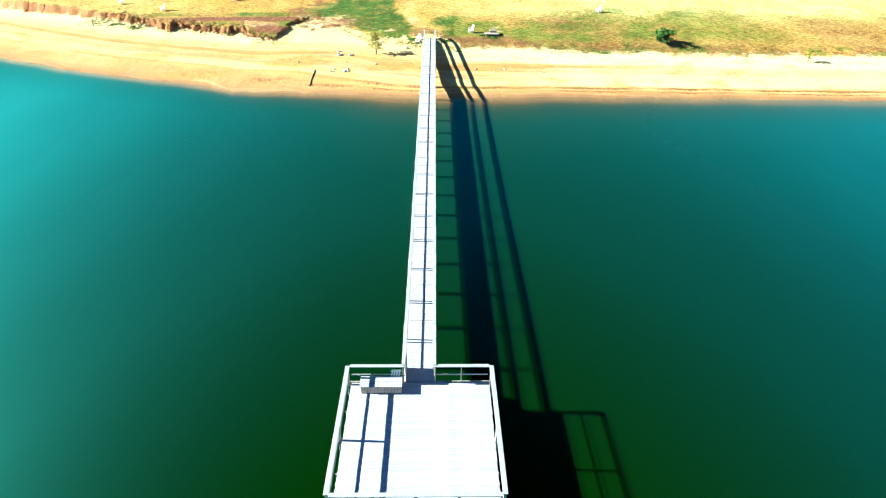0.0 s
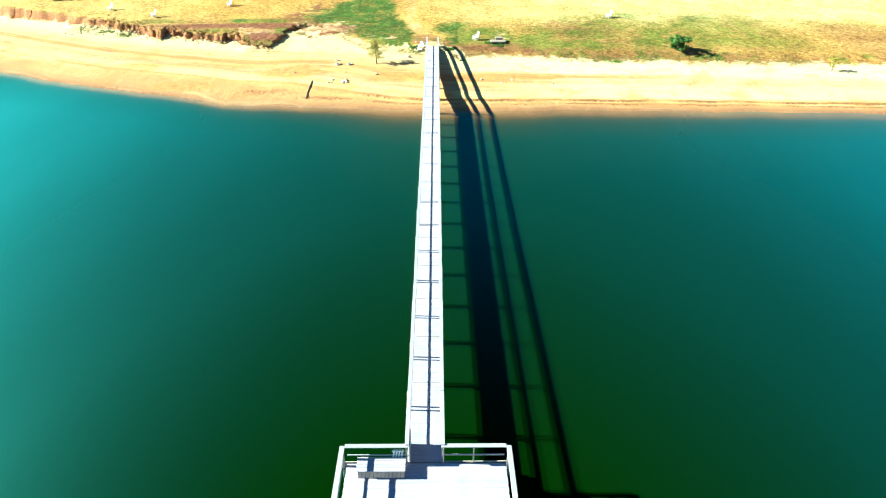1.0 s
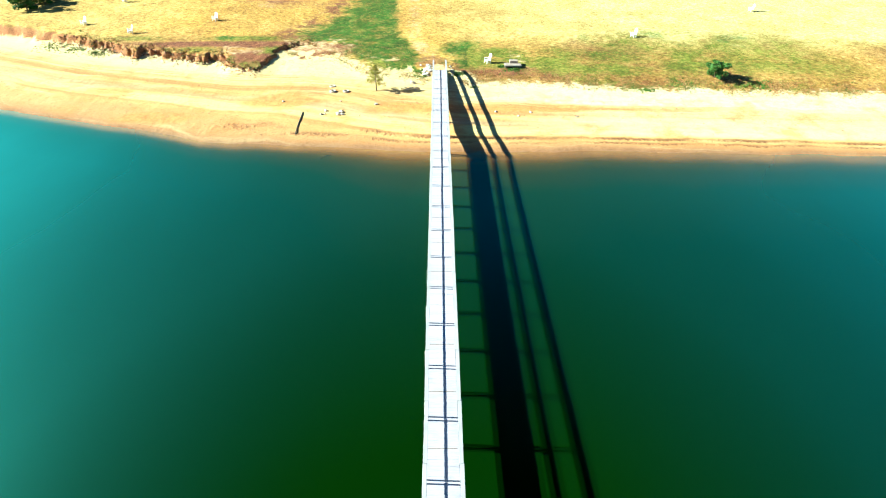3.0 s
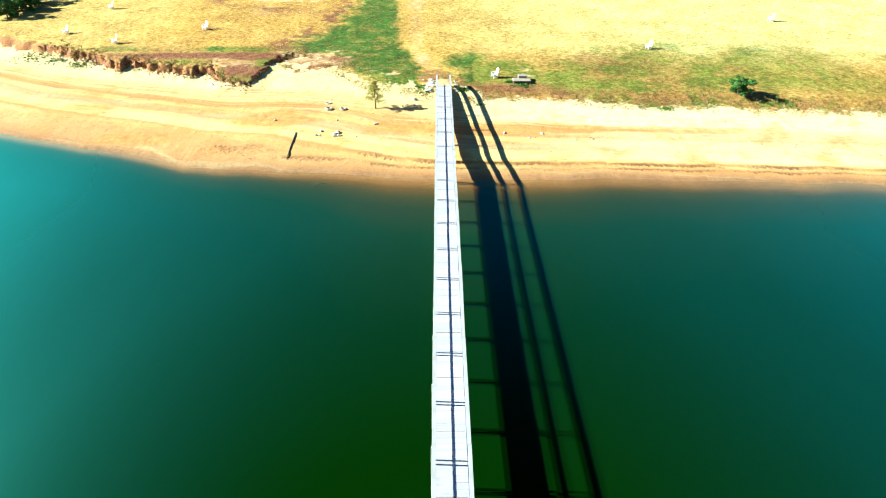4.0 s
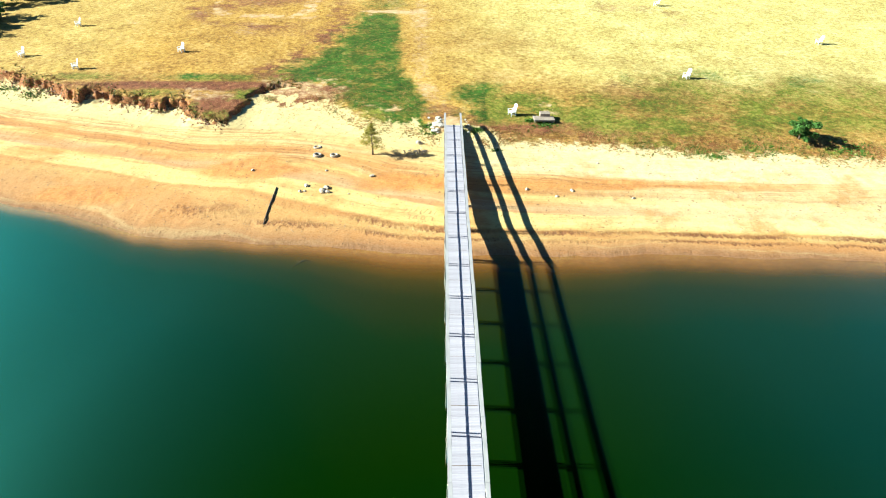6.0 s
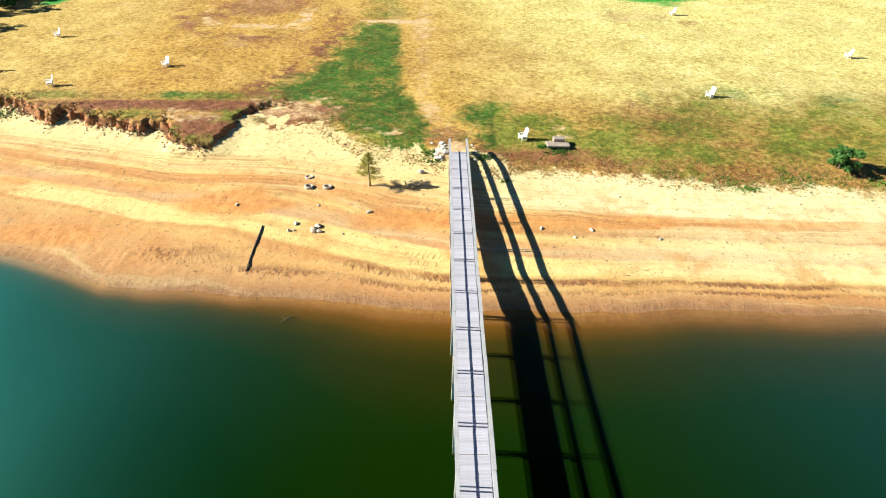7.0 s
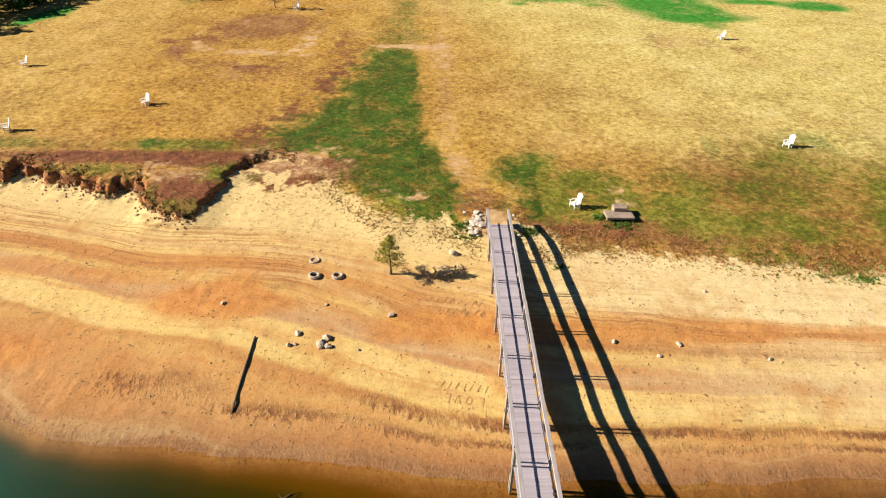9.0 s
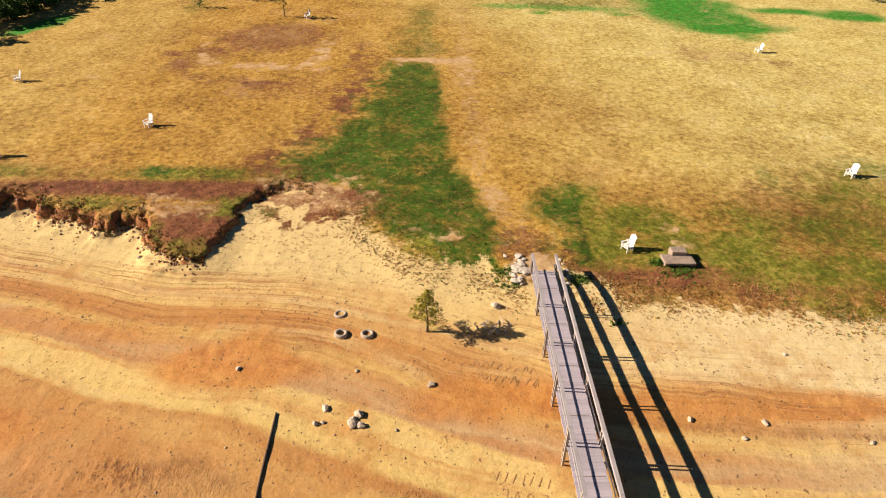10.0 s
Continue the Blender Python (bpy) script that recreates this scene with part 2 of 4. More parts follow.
def bump(nt, bsdf, height, strength, distance):
    b = node(nt, "ShaderNodeBump", Strength=strength, Distance=distance)
    nt.links.new(height, b.inputs["Height"])
    nt.links.new(b.outputs["Normal"], bsdf.inputs["Normal"])


def simple(name, dark, light, scale, rough=0.8, stretch=None, relief=0.003, metal=0.0, random_tone=0.0):
    """Two tones by noise at two scales, with fine relief."""
    m, nt, bsdf = material(name)
    a, b = tex(nt, scale, 6, 0.65, stretch), tex(nt, scale * 0.13, 3, 0.5)
    both = calc(nt, "ADD", calc(nt, "MULTIPLY", a, 0.6), calc(nt, "MULTIPLY", b, 0.4))
    col = ramp(nt, both, (0.3, dark), (0.7, light))
    if random_tone:
        info = nt.nodes.new("ShaderNodeObjectInfo")
        tone = calc(nt, "ADD", calc(nt, "MULTIPLY", info.outputs["Random"], random_tone), 1 - random_tone / 2)
        comb = nt.nodes.new("ShaderNodeCombineColor")
        for s in comb.inputs:
            nt.links.new(tone, s)
        col = mix(nt, 1.0, col, comb.outputs["Color"], "MULTIPLY")
    nt.links.new(col, bsdf.inputs["Base Color"])
    bsdf.inputs["Roughness"].default_value, bsdf.inputs["Metallic"].default_value = rough, metal
    bump(nt, bsdf, a, 0.6, relief)
    return m


def attribute(nt, name):
    a = nt.nodes.new("ShaderNodeAttribute")
    a.attribute_name = name
    return a.outputs["Fac"]


def ground_material():
    m, nt, bsdf = material("ground")
    sep = nt.nodes.new("ShaderNodeSeparateXYZ")
    nt.links.new(nt.nodes.new("ShaderNodeNewGeometry").outputs["Position"], sep.inputs[0])
    grass, green, red, bare = (attribute(nt, n) for n in ("grass", "green", "red", "bare"))
    big, mid, fine = tex(nt, 0.25, 4), tex(nt, 1.6, 5), tex(nt, 9.0, 6, 0.7)
    # sand: bands that follow the old water lines
    level = attribute(nt, "level")
    warp = calc(nt, "SUBTRACT", tex(nt, 0.22, 5, 0.6, (0.45, 1, 1)), 0.5)
    small = calc(nt, "SUBTRACT", mid, 0.5)
    wave = calc(nt, "ADD", level, calc(nt, "ADD", calc(nt, "MULTIPLY", warp, 0.06), calc(nt, "MULTIPLY", small, 0.02)))
    sand = ramp(nt, calc(nt, "DIVIDE", wave, 1.3), (0.0, (0.40, 0.20, 0.085)), (0.027, (0.43, 0.215, 0.085)), (0.0385, (0.44, 0.205, 0.068)), (0.068, (0.50, 0.25, 0.08)), (0.080, (0.54, 0.295, 0.09)), (0.1015, (0.56, 0.31, 0.092)), (0.116, (0.49, 0.235, 0.062)), (0.127, (0.65, 0.44, 0.14)), (0.169, (0.70, 0.49, 0.17)), (0.215, (0.67, 0.45, 0.15)), (0.225, (0.48, 0.28, 0.125)), (0.265, (0.53, 0.31, 0.135)), (0.296, (0.57, 0.34, 0.12)), (0.304, (0.65, 0.43, 0.14)),
                (0.33, (0.61, 0.37, 0.11)), (0.346, (0.47, 0.21, 0.055)), (0.415, (0.53, 0.26, 0.07)), (0.427, (0.66, 0.43, 0.15)), (0.4615, (0.66, 0.45, 0.16)), (0.471, (0.56, 0.34, 0.13)), (0.50, (0.57, 0.35, 0.135)), (0.5115, (0.67, 0.46, 0.17)), (0.654, (0.70, 0.52, 0.22)), (1.0, (0.69, 0.51, 0.23)))
    sway = calc(nt, "MULTIPLY", calc(nt, "SUBTRACT", tex(nt, 0.12, 4, 0.55), 0.5), 0.16)

    def streaks(across, along, detail):
        """Noise drawn out along the old water lines."""
        xyz = nt.nodes.new("ShaderNodeCombineXYZ")
        nt.links.new(calc(nt, "MULTIPLY", sep.outputs["X"], along), xyz.inputs[0])
        nt.links.new(calc(nt, "MULTIPLY", calc(nt, "ADD", level, sway), across), xyz.inputs[1])
        n = node(nt, "ShaderNodeTexNoise", Scale=1.0, Detail=detail, Roughness=0.6)
        nt.links.new(xyz.outputs[0], n.inputs["Vector"])
        return n.outputs["Fac"]

    upper = ramp(nt, level, (0.62, (1, 1, 1)), (0.86, (0.12, 0.12, 0.12)))
    bands = streaks(15.0, 0.05, 5.0)
    sand = mix(nt, calc(nt, "MULTIPLY", ramp(nt, bands, (0.40, (1, 1, 1)), (0.5, (0, 0, 0))), calc(nt, "MULTIPLY", upper, 0.5)), sand, (0.47, 0.175, 0.04))
    sand = mix(nt, calc(nt, "MULTIPLY", ramp(nt, bands, (0.54, (0, 0, 0)), (0.62, (1, 1, 1))), 0.5), sand, (0.70, 0.50, 0.22))
    lines = ramp(nt, streaks(34.0, 0.03, 4.0), (0.41, (0, 0, 0)), (0.455, (1, 1, 1)), (0.47, (1, 1, 1)), (0.51, (0, 0, 0)))
    more = ramp(nt, streaks(70.0, 0.05, 3.0), (0.52, (0, 0, 0)), (0.55, (0.4, 0.4, 0.4)), (0.59, (0, 0, 0)))
    lines = calc(nt, "MAXIMUM", lines, more)
    lines = calc(nt, "MULTIPLY", lines, calc(nt, "SUBTRACT", 1.0, calc(nt, "MULTIPLY", attribute(nt, "cream"), 0.7)))
    sand = mix(nt, attribute(nt, "cream"), sand, ramp(nt, mid, (0.35, (0.68, 0.505, 0.23)), (0.65, (0.79, 0.635, 0.345))))
    blaze = calc(nt, "ADD", attribute(nt, "orange"), calc(nt, "MULTIPLY", calc(nt, "SUBTRACT", bands, 0.5), 1.6))
    sand = mix(nt, calc(nt, "MULTIPLY", ramp(nt, blaze, (0.25, (0, 0, 0)), (0.8, (1, 1, 1))), 0.85), sand, ramp(nt, mid, (0.35, (0.44, 0.14, 0.02)), (0.65, (0.62, 0.26, 0.05))))
    fade = ramp(nt, tex(nt, 0.16, 3), (0.40, (0.1, 0.1, 0.1)), (0.58, (1, 1, 1)))
    sand = mix(nt, calc(nt, "MULTIPLY", calc(nt, "MULTIPLY", lines, fade), calc(nt, "MULTIPLY", ramp(nt, level, (0.3, (0.08, 0.08, 0.08)), (0.5, (1, 1, 1)), (0.72, (1, 1, 1)), (0.92, (0.12, 0.12, 0.12))), 0.8)), sand, (0.29, 0.10, 0.024))
    patch = ramp(nt, tex(nt, 0.28, 5, 0.65), (0.52, (0, 0, 0)), (0.66, (1, 1, 1)))
    low = ramp(nt, level, (0.7, (1, 1, 1)), (0.9, (0, 0, 0)))
    sand = mix(nt, calc(nt, "MULTIPLY", calc(nt, "MULTIPLY", patch, low), 0.65), sand, (0.47, 0.195, 0.04))
    blotch = ramp(nt, mid, (0.5, (0, 0, 0)), (0.72, (1, 1, 1)))
    sand = mix(nt, calc(nt, "MULTIPLY", blotch, 0.15), sand, (0.40, 0.19, 0.075))
    strokes = tex(nt, 2.2, 5, 0.75, (1.9, 1.0, 1))
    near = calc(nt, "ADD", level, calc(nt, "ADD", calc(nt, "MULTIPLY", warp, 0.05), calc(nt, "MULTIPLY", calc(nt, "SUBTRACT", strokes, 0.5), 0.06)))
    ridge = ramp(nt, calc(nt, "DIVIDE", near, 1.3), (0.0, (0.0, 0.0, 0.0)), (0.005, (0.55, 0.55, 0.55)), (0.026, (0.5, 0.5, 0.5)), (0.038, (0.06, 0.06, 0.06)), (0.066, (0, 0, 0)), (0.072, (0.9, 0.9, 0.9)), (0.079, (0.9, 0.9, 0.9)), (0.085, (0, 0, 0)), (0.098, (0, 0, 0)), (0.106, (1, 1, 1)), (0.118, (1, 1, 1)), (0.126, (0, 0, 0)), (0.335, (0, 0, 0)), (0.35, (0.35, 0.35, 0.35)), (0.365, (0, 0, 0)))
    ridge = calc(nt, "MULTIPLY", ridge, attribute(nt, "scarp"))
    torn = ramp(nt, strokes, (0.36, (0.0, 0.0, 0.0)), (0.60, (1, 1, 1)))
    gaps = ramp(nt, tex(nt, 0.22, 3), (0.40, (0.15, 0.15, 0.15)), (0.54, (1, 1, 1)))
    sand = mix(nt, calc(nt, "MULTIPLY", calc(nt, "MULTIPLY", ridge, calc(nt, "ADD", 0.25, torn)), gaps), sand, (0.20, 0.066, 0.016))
    damp = ramp(nt, calc(nt, "ADD", near, 0.1), (0.0, (1, 1, 1)), (0.085, (1, 1, 1)), (0.10, (0.75, 0.75, 0.75)), (0.13, (0.55, 0.55, 0.55)), (0.155, (0.34, 0.34, 0.34)), (0.19, (0, 0, 0)))
    sand = mix(nt, calc(nt, "MULTIPLY", damp, calc(nt, "ADD", 0.7, calc(nt, "MULTIPLY", torn, 0.3))), sand, (0.20, 0.082, 0.028))
    specks = ramp(nt, tex(nt, 3.2, 3, 0.55), (0.66, (0, 0, 0)), (0.70, (1, 1, 1)))
    marks = calc(nt, "MULTIPLY", ramp(nt, tex(nt, 6.0, 2, 0.5), (0.66, (0, 0, 0)), (0.69, (1, 1, 1))), ramp(nt, tex(nt, 0.4, 3), (0.48, (0, 0, 0)), (0.56, (1, 1, 1))))
    specks = calc(nt, "MAXIMUM", specks, marks)
    sand = mix(nt, calc(nt, "MULTIPLY", specks, 0.75), sand, (0.17, 0.075, 0.03))
    sand = mix(nt, 0.1, sand, ramp(nt, fine, (0.35, (0.2, 0.11, 0.05)), (0.6, (0.75, 0.6, 0.4))))
    crumbs = ramp(nt, tex(nt, 4.2, 5, 0.72, (0.8, 1.2, 1)), (0.37, (1.05, 1.05, 1.05)), (0.54, (1, 1, 1)), (0.64, (0.68, 0.62, 0.55)))
    sand = mix(nt, 0.4, sand, crumbs, "MULTIPLY")
    sand = mix(nt, 1.0, sand, (0.95, 0.95, 0.92), "MULTIPLY")
    # lawn
    mottle = calc(nt, "ADD", calc(nt, "MULTIPLY", tex(nt, 2.2, 8, 0.8), 0.75), calc(nt, "MULTIPLY", big, 0.25))
    dry = ramp(nt, mottle, (0.41, (0.24, 0.115, 0.02)), (0.48, (0.445, 0.25, 0.045)), (0.53, (0.515, 0.305, 0.06)), (0.60, (0.62, 0.40, 0.12)))
    # paler straw tone; on the far right it paints haze and glare into the lawn
    straw = ramp(nt, mottle, (0.40, (0.40, 0.27, 0.075)), (0.47, (0.58, 0.47, 0.15)), (0.53, (0.66, 0.56, 0.20)), (0.60, (0.73, 0.65, 0.32)))
    dry = mix(nt, attribute(nt, "pale"), dry, straw)
    umber = ramp(nt, mottle, (0.42, (0.15, 0.062, 0.02)), (0.5, (0.30, 0.145, 0.04)), (0.58, (0.46, 0.28, 0.10)))
    dry = mix(nt, calc(nt, "MULTIPLY", attribute(nt, "brown"), 0.32), dry, umber)
    lush = ramp(nt, mid, (0.3, (0.022, 0.055, 0.004)), (0.55, (0.055, 0.10, 0.008)), (0.75, (0.16, 0.165, 0.024)))
    lush = mix(nt, ramp(nt, tex(nt, 0.5, 4), (0.45, (0, 0, 0)), (0.6, (0.7, 0.7, 0.7))), lush, ramp(nt, fine, (0.3, (0.03, 0.10, 0.008)), (0.7, (0.08, 0.18, 0.015))))
    olive = ramp(nt, mottle, (0.42, (0.10, 0.105, 0.011)), (0.5, (0.195, 0.185, 0.02)), (0.58, (0.38, 0.325, 0.055)))
    lush = mix(nt, ramp(nt, attribute(nt, "brown"), (0.9, (0, 0, 0)), (1.0, (0.75, 0.75, 0.75))), lush, olive)
    rust = ramp(nt, mid, (0.3, (0.11, 0.035, 0.018)), (0.7, (0.30, 0.115, 0.055)))
    soil = ramp(nt, mid, (0.3, (0.42, 0.24, 0.10)), (0.7, (0.66, 0.46, 0.25)))
    ragged = calc(nt, "MULTIPLY", calc(nt, "SUBTRACT", tex(nt, 2.4, 7, 0.8, (0.9, 1.0, 1)), 0.5), 2.3)
    edge = lambda v, a, b: ramp(nt, calc(nt, "ADD", v, ragged), (a, (0, 0, 0)), (b, (1, 1, 1)))
    turf = mix(nt, edge(red, 0.25, 0.75), dry, rust)
    turf = mix(nt, edge(green, 0.15, 1.0), turf, lush)
    turf = mix(nt, ramp(nt, calc(nt, "ADD", attribute(nt, "emerald"), calc(nt, "MULTIPLY", ragged, 0.7)), (0.12, (0, 0, 0)), (0.85, (1, 1, 1))), turf, ramp(nt, mid, (0.3, (0.012, 0.18, 0.012)), (0.7, (0.07, 0.34, 0.04))))
    flecks = ramp(nt, tex(nt, 2.6, 6, 0.75), (0.53, (0, 0, 0)), (0.62, (1, 1, 1)))
    turf = mix(nt, calc(nt, "MULTIPLY", flecks, 0.5), turf, umber)
    drift = ramp(nt, tex(nt, 1.5, 6, 0.75, (1.0, 0.8, 1)), (0.40, (0.66, 0.60, 0.54)), (0.56, (1.12, 1.10, 1.05)))
    turf = mix(nt, 0.42, turf, drift, "MULTIPLY")
    specked = ramp(nt, tex(nt, 5.5, 4, 0.7, (0.8, 1.1, 1)), (0.36, (1.14, 1.12, 1.08)), (0.52, (1, 1, 1)), (0.60, (0.55, 0.50, 0.45)))
    turf = mix(nt, 0.32, turf, specked, "MULTIPLY")
    turf = mix(nt, edge(bare, 0.35, 0.8), turf, soil)
    blades = ramp(nt, tex(nt, 16.0, 4, 0.8, (1, 0.6, 1)), (0.35, (0.5, 0.46, 0.4)), (0.6, (1.15, 1.12, 1.05)))
    turf = mix(nt, 0.45, turf, blades, "MULTIPLY")
    col = mix(nt, edge(grass, 0.35, 0.65), sand, turf)
    col = mix(nt, 1.0, col, (0.98, 1.02, 1.04), "MULTIPLY")
    # bare clay shows on steep faces
    nrm = nt.nodes.new("ShaderNodeSeparateXYZ")
    nt.links.new(nt.nodes.new("ShaderNodeNewGeometry").outputs["Normal"], nrm.inputs[0])
    clay = ramp(nt, fine, (0.35, (0.16, 0.062, 0.025)), (0.65, (0.48, 0.21, 0.078)))
    col = mix(nt, ramp(nt, nrm.outputs["Z"], (0.72, (1, 1, 1)), (0.88, (0, 0, 0))), col, clay)
    nt.links.new(col, bsdf.inputs["Base Color"])
    bsdf.inputs["Roughness"].default_value = 0.95
    bsdf.inputs["Specular IOR Level"].default_value = 0.15
    bump(nt, bsdf, calc(nt, "SUBTRACT", calc(nt, "ADD", calc(nt, "MULTIPLY", fine, 0.5), calc(nt, "MULTIPLY", mid, 2.0)), calc(nt, "ADD", calc(nt, "MULTIPLY", specks, 0.5), calc(nt, "MULTIPLY", calc(nt, "MULTIPLY", ridge, torn), 0.9))), 0.8, 0.035)
    return m


def silt_material(name, cover):
    """Suspended silt: one of the murky layers under the surface, brown over the shallows and green over the deep."""
    m, nt, bsdf = material(name)
    out = nt.nodes["Material Output"]
    nt.nodes.remove(bsdf)
    depth = attribute(nt, "depth")
    hue = calc(nt, "MULTIPLY", depth, calc(nt, "ADD", 0.8, calc(nt, "MULTIPLY", tex(nt, 0.2, 3), 0.4)))
    murk = ramp(nt, attribute(nt, "over_bed"), (0.0, (0.0, 0.0, 0.0)), (0.25, (0.22, 0.22, 0.22)), (1.0, (1, 1, 1)))
    tint = ramp(nt, hue, (0.0, (0.24, 0.11, 0.02)), (0.06, (0.15, 0.075, 0.005)), (0.12, (0.055, 0.043, 0.002)), (0.20, (0.024, 0.030, 0.001)), (0.38, (0.0075, 0.027, 0.001)), (0.85, (0.0035, 0.0225, 0.001)))
    body = node(nt, "ShaderNodeBsdfDiffuse")
    nt.links.new(tint, body.inputs["Color"])
    clear = node(nt, "ShaderNodeBsdfTransparent", Color=(1, 1, 1, 1))
    inner = nt.nodes.new("ShaderNodeMixShader")
    nt.links.new(calc(nt, "MULTIPLY", murk, cover), inner.inputs[0])
    nt.links.new(clear.outputs[0], inner.inputs[1])
    nt.links.new(body.outputs[0], inner.inputs[2])
    nt.links.new(inner.outputs[0], out.inputs["Surface"])
    return m


def water_material():
    """The lake's surface: clear from above, the sky on it at low angles; wavelets that run along y show more sky to both sides."""
    m, nt, bsdf = material("lake_water")
    out = nt.nodes["Material Output"]
    nt.nodes.remove(bsdf)
    clear = node(nt, "ShaderNodeBsdfTransparent", Color=(0.92, 0.76, 0.42, 1))
    gloss = node(nt, "ShaderNodeBsdfGlossy", Roughness=0.45, Color=(0.26, 0.96, 0.82, 1))
    facets = []
    for side in (-1, 1):
        slope = node(nt, "ShaderNodeCombineXYZ", X=side * math.sin(radians(26)), Y=0.0, Z=math.cos(radians(26)))
        fres = node(nt, "ShaderNodeFresnel", IOR=1.33)
        nt.links.new(slope.outputs[0], fres.inputs["Normal"])
        facets.append(calc(nt, "MULTIPLY", fres.outputs[0], 0.5))
    sheen = ramp(nt, calc(nt, "ADD", *facets), (0.028, (0.0, 0.0, 0.0)), (0.045, (0.032, 0.032, 0.032)), (0.08, (0.105, 0.105, 0.105)), (0.12, (0.145, 0.145, 0.145)), (0.3, (0.37, 0.37, 0.37)), (0.5, (0.52, 0.52, 0.52)))
    # cat's paws: faint broad patches of breeze, and sheltered water near the shore
    breeze = calc(nt, "ADD", 0.86, calc(nt, "MULTIPLY", tex(nt, 0.12, 4, 0.6, (1, 0.35, 1)), 0.28))
    calm = ramp(nt, attribute(nt, "offshore"), (0.0, (0.75, 0.75, 0.75)), (0.2, (1, 1, 1)))
    top = nt.nodes.new("ShaderNodeMixShader")
    nt.links.new(calc(nt, "MULTIPLY", calc(nt, "MULTIPLY", sheen, breeze), calm), top.inputs[0])
    nt.links.new(clear.outputs[0], top.inputs[1])
    nt.links.new(gloss.outputs[0], top.inputs[2])
    nt.links.new(top.outputs[0], out.inputs["Surface"])
    return m


def leaf_material(name, dark, light):
    m, nt, bsdf = material(name)
    geo = nt.nodes.new("ShaderNodeNewGeometry")
    col = ramp(nt, geo.outputs["Random Per Island"], (0.0, dark), (1.0, light))
    col = mix(nt, 0.35, col, ramp(nt, tex(nt, 1.5, 3), (0.35, dark), (0.65, light)))
    nt.links.new(col, bsdf.inputs["Base Color"])
    bsdf.inputs["Roughness"].default_value = 0.6
    bsdf.inputs["Specular IOR Level"].default_value = 0.25
    return m


M_GROUND, M_WATER = ground_material(), water_material()
M_DECK = simple("weathered_planks", (0.285, 0.258, 0.285), (0.47, 0.428, 0.468), 14, 0.85, (0.12, 1, 1), 0.002, random_tone=0.22)
M_RAIL = simple("bleached_rail", (0.27, 0.25, 0.245), (0.42, 0.39, 0.38), 12, 0.8, (1, 0.1, 1), 0.002, random_tone=0.12)
M_POST = simple("weathered_post", (0.30, 0.24, 0.19), (0.55, 0.47, 0.39), 14, 0.85, (1, 1, 0.15), 0.002, random_tone=0.15)
M_BEAM = simple("dark_beam", (0.10, 0.07, 0.05), (0.24, 0.18, 0.13), 10, 0.9, None, 0.003)
M_WHITE = simple("white_paint", (0.74, 0.73, 0.70), (0.84, 0.83, 0.80), 20, 0.5, None, 0.0006)
M_STONE = simple("pale_stone", (0.30, 0.23, 0.16), (0.68, 0.58, 0.44), 6, 0.9, None, 0.02, random_tone=0.3)
M_RUBBLE = simple("cream_rubble", (0.38, 0.33, 0.26), (0.66, 0.60, 0.50), 6, 0.92, None, 0.02, random_tone=0.3)
M_SLAB = simple("old_concrete", (0.18, 0.13, 0.095), (0.42, 0.33, 0.255), 5, 0.92, None, 0.008)
M_TYRE = simple("dusty_rubber", (0.26, 0.215, 0.16), (0.62, 0.52, 0.40), 7, 0.9, None, 0.006, random_tone=0.3)
M_LOG = simple("charred_log", (0.03, 0.022, 0.018), (0.13, 0.09, 0.06), 12, 0.9, (1, 0.2, 1), 0.006)
M_BARK = simple("bark", (0.09, 0.06, 0.04), (0.24, 0.17, 0.11), 14, 0.95, (1, 1, 0.2), 0.01)
M_DRIFT = simple("driftwood", (0.18, 0.14, 0.11), (0.48, 0.41, 0.34), 12, 0.9, None, 0.004)
M_PEBBLE = simple("pebbles", (0.20, 0.11, 0.055), (0.48, 0.33, 0.19), 3, 0.9, None, 0.004)
M_GROOVE = simple("scratched_sand", (0.40, 0.21, 0.075), (0.50, 0.28, 0.11), 8, 0.95, None, 0.004)
M_LEAF = leaf_material("dark_leaves", (0.018, 0.055, 0.007), (0.11, 0.22, 0.025))
M_BUSH = leaf_material("bush_leaves", (0.025, 0.07, 0.011), (0.12, 0.23, 0.035))
M_FEATHER = leaf_material("feathery_leaves", (0.17, 0.17, 0.02), (0.48, 0.40, 0.06))
M_YELLOW = leaf_material("yellow_leaves", (0.30, 0.18, 0.02), (0.56, 0.37, 0.04))
M_DRYGRASS = leaf_material("dry_grass", (0.26, 0.145, 0.03), (0.48, 0.32, 0.09))
M_GREENGRASS = leaf_material("green_grass", (0.035, 0.075, 0.006), (0.14, 0.195, 0.02))
M_CLOD = leaf_material("clay_clods", (0.08, 0.028, 0.012), (0.34, 0.14, 0.05))
M_LUSH = leaf_material("lush_leaves", (0.04, 0.10, 0.008), (0.15, 0.26, 0.03))
M_RUSTWEED = leaf_material("rust_weeds", (0.24, 0.10, 0.035), (0.56, 0.31, 0.12))


# ---- building helpers ----
def mesh_from(bm, name, mat, smooth=False):
    me = bpy.data.meshes.new(name)
    bm.to_mesh(me)
    bm.free()
    me.materials.append(mat)
    if smooth:
        me.shade_smooth()
    return me


def part(name, bm, mat, parent=None, label="", m=None, smooth=False):
    me = bm if isinstance(bm, bpy.types.Mesh) else mesh_from(bm, name, mat, smooth)
    ob = new(name, me)
    ob.parent = parent
    if m is not None:
        ob.matrix_basis = m
    return tagged(ob, label)


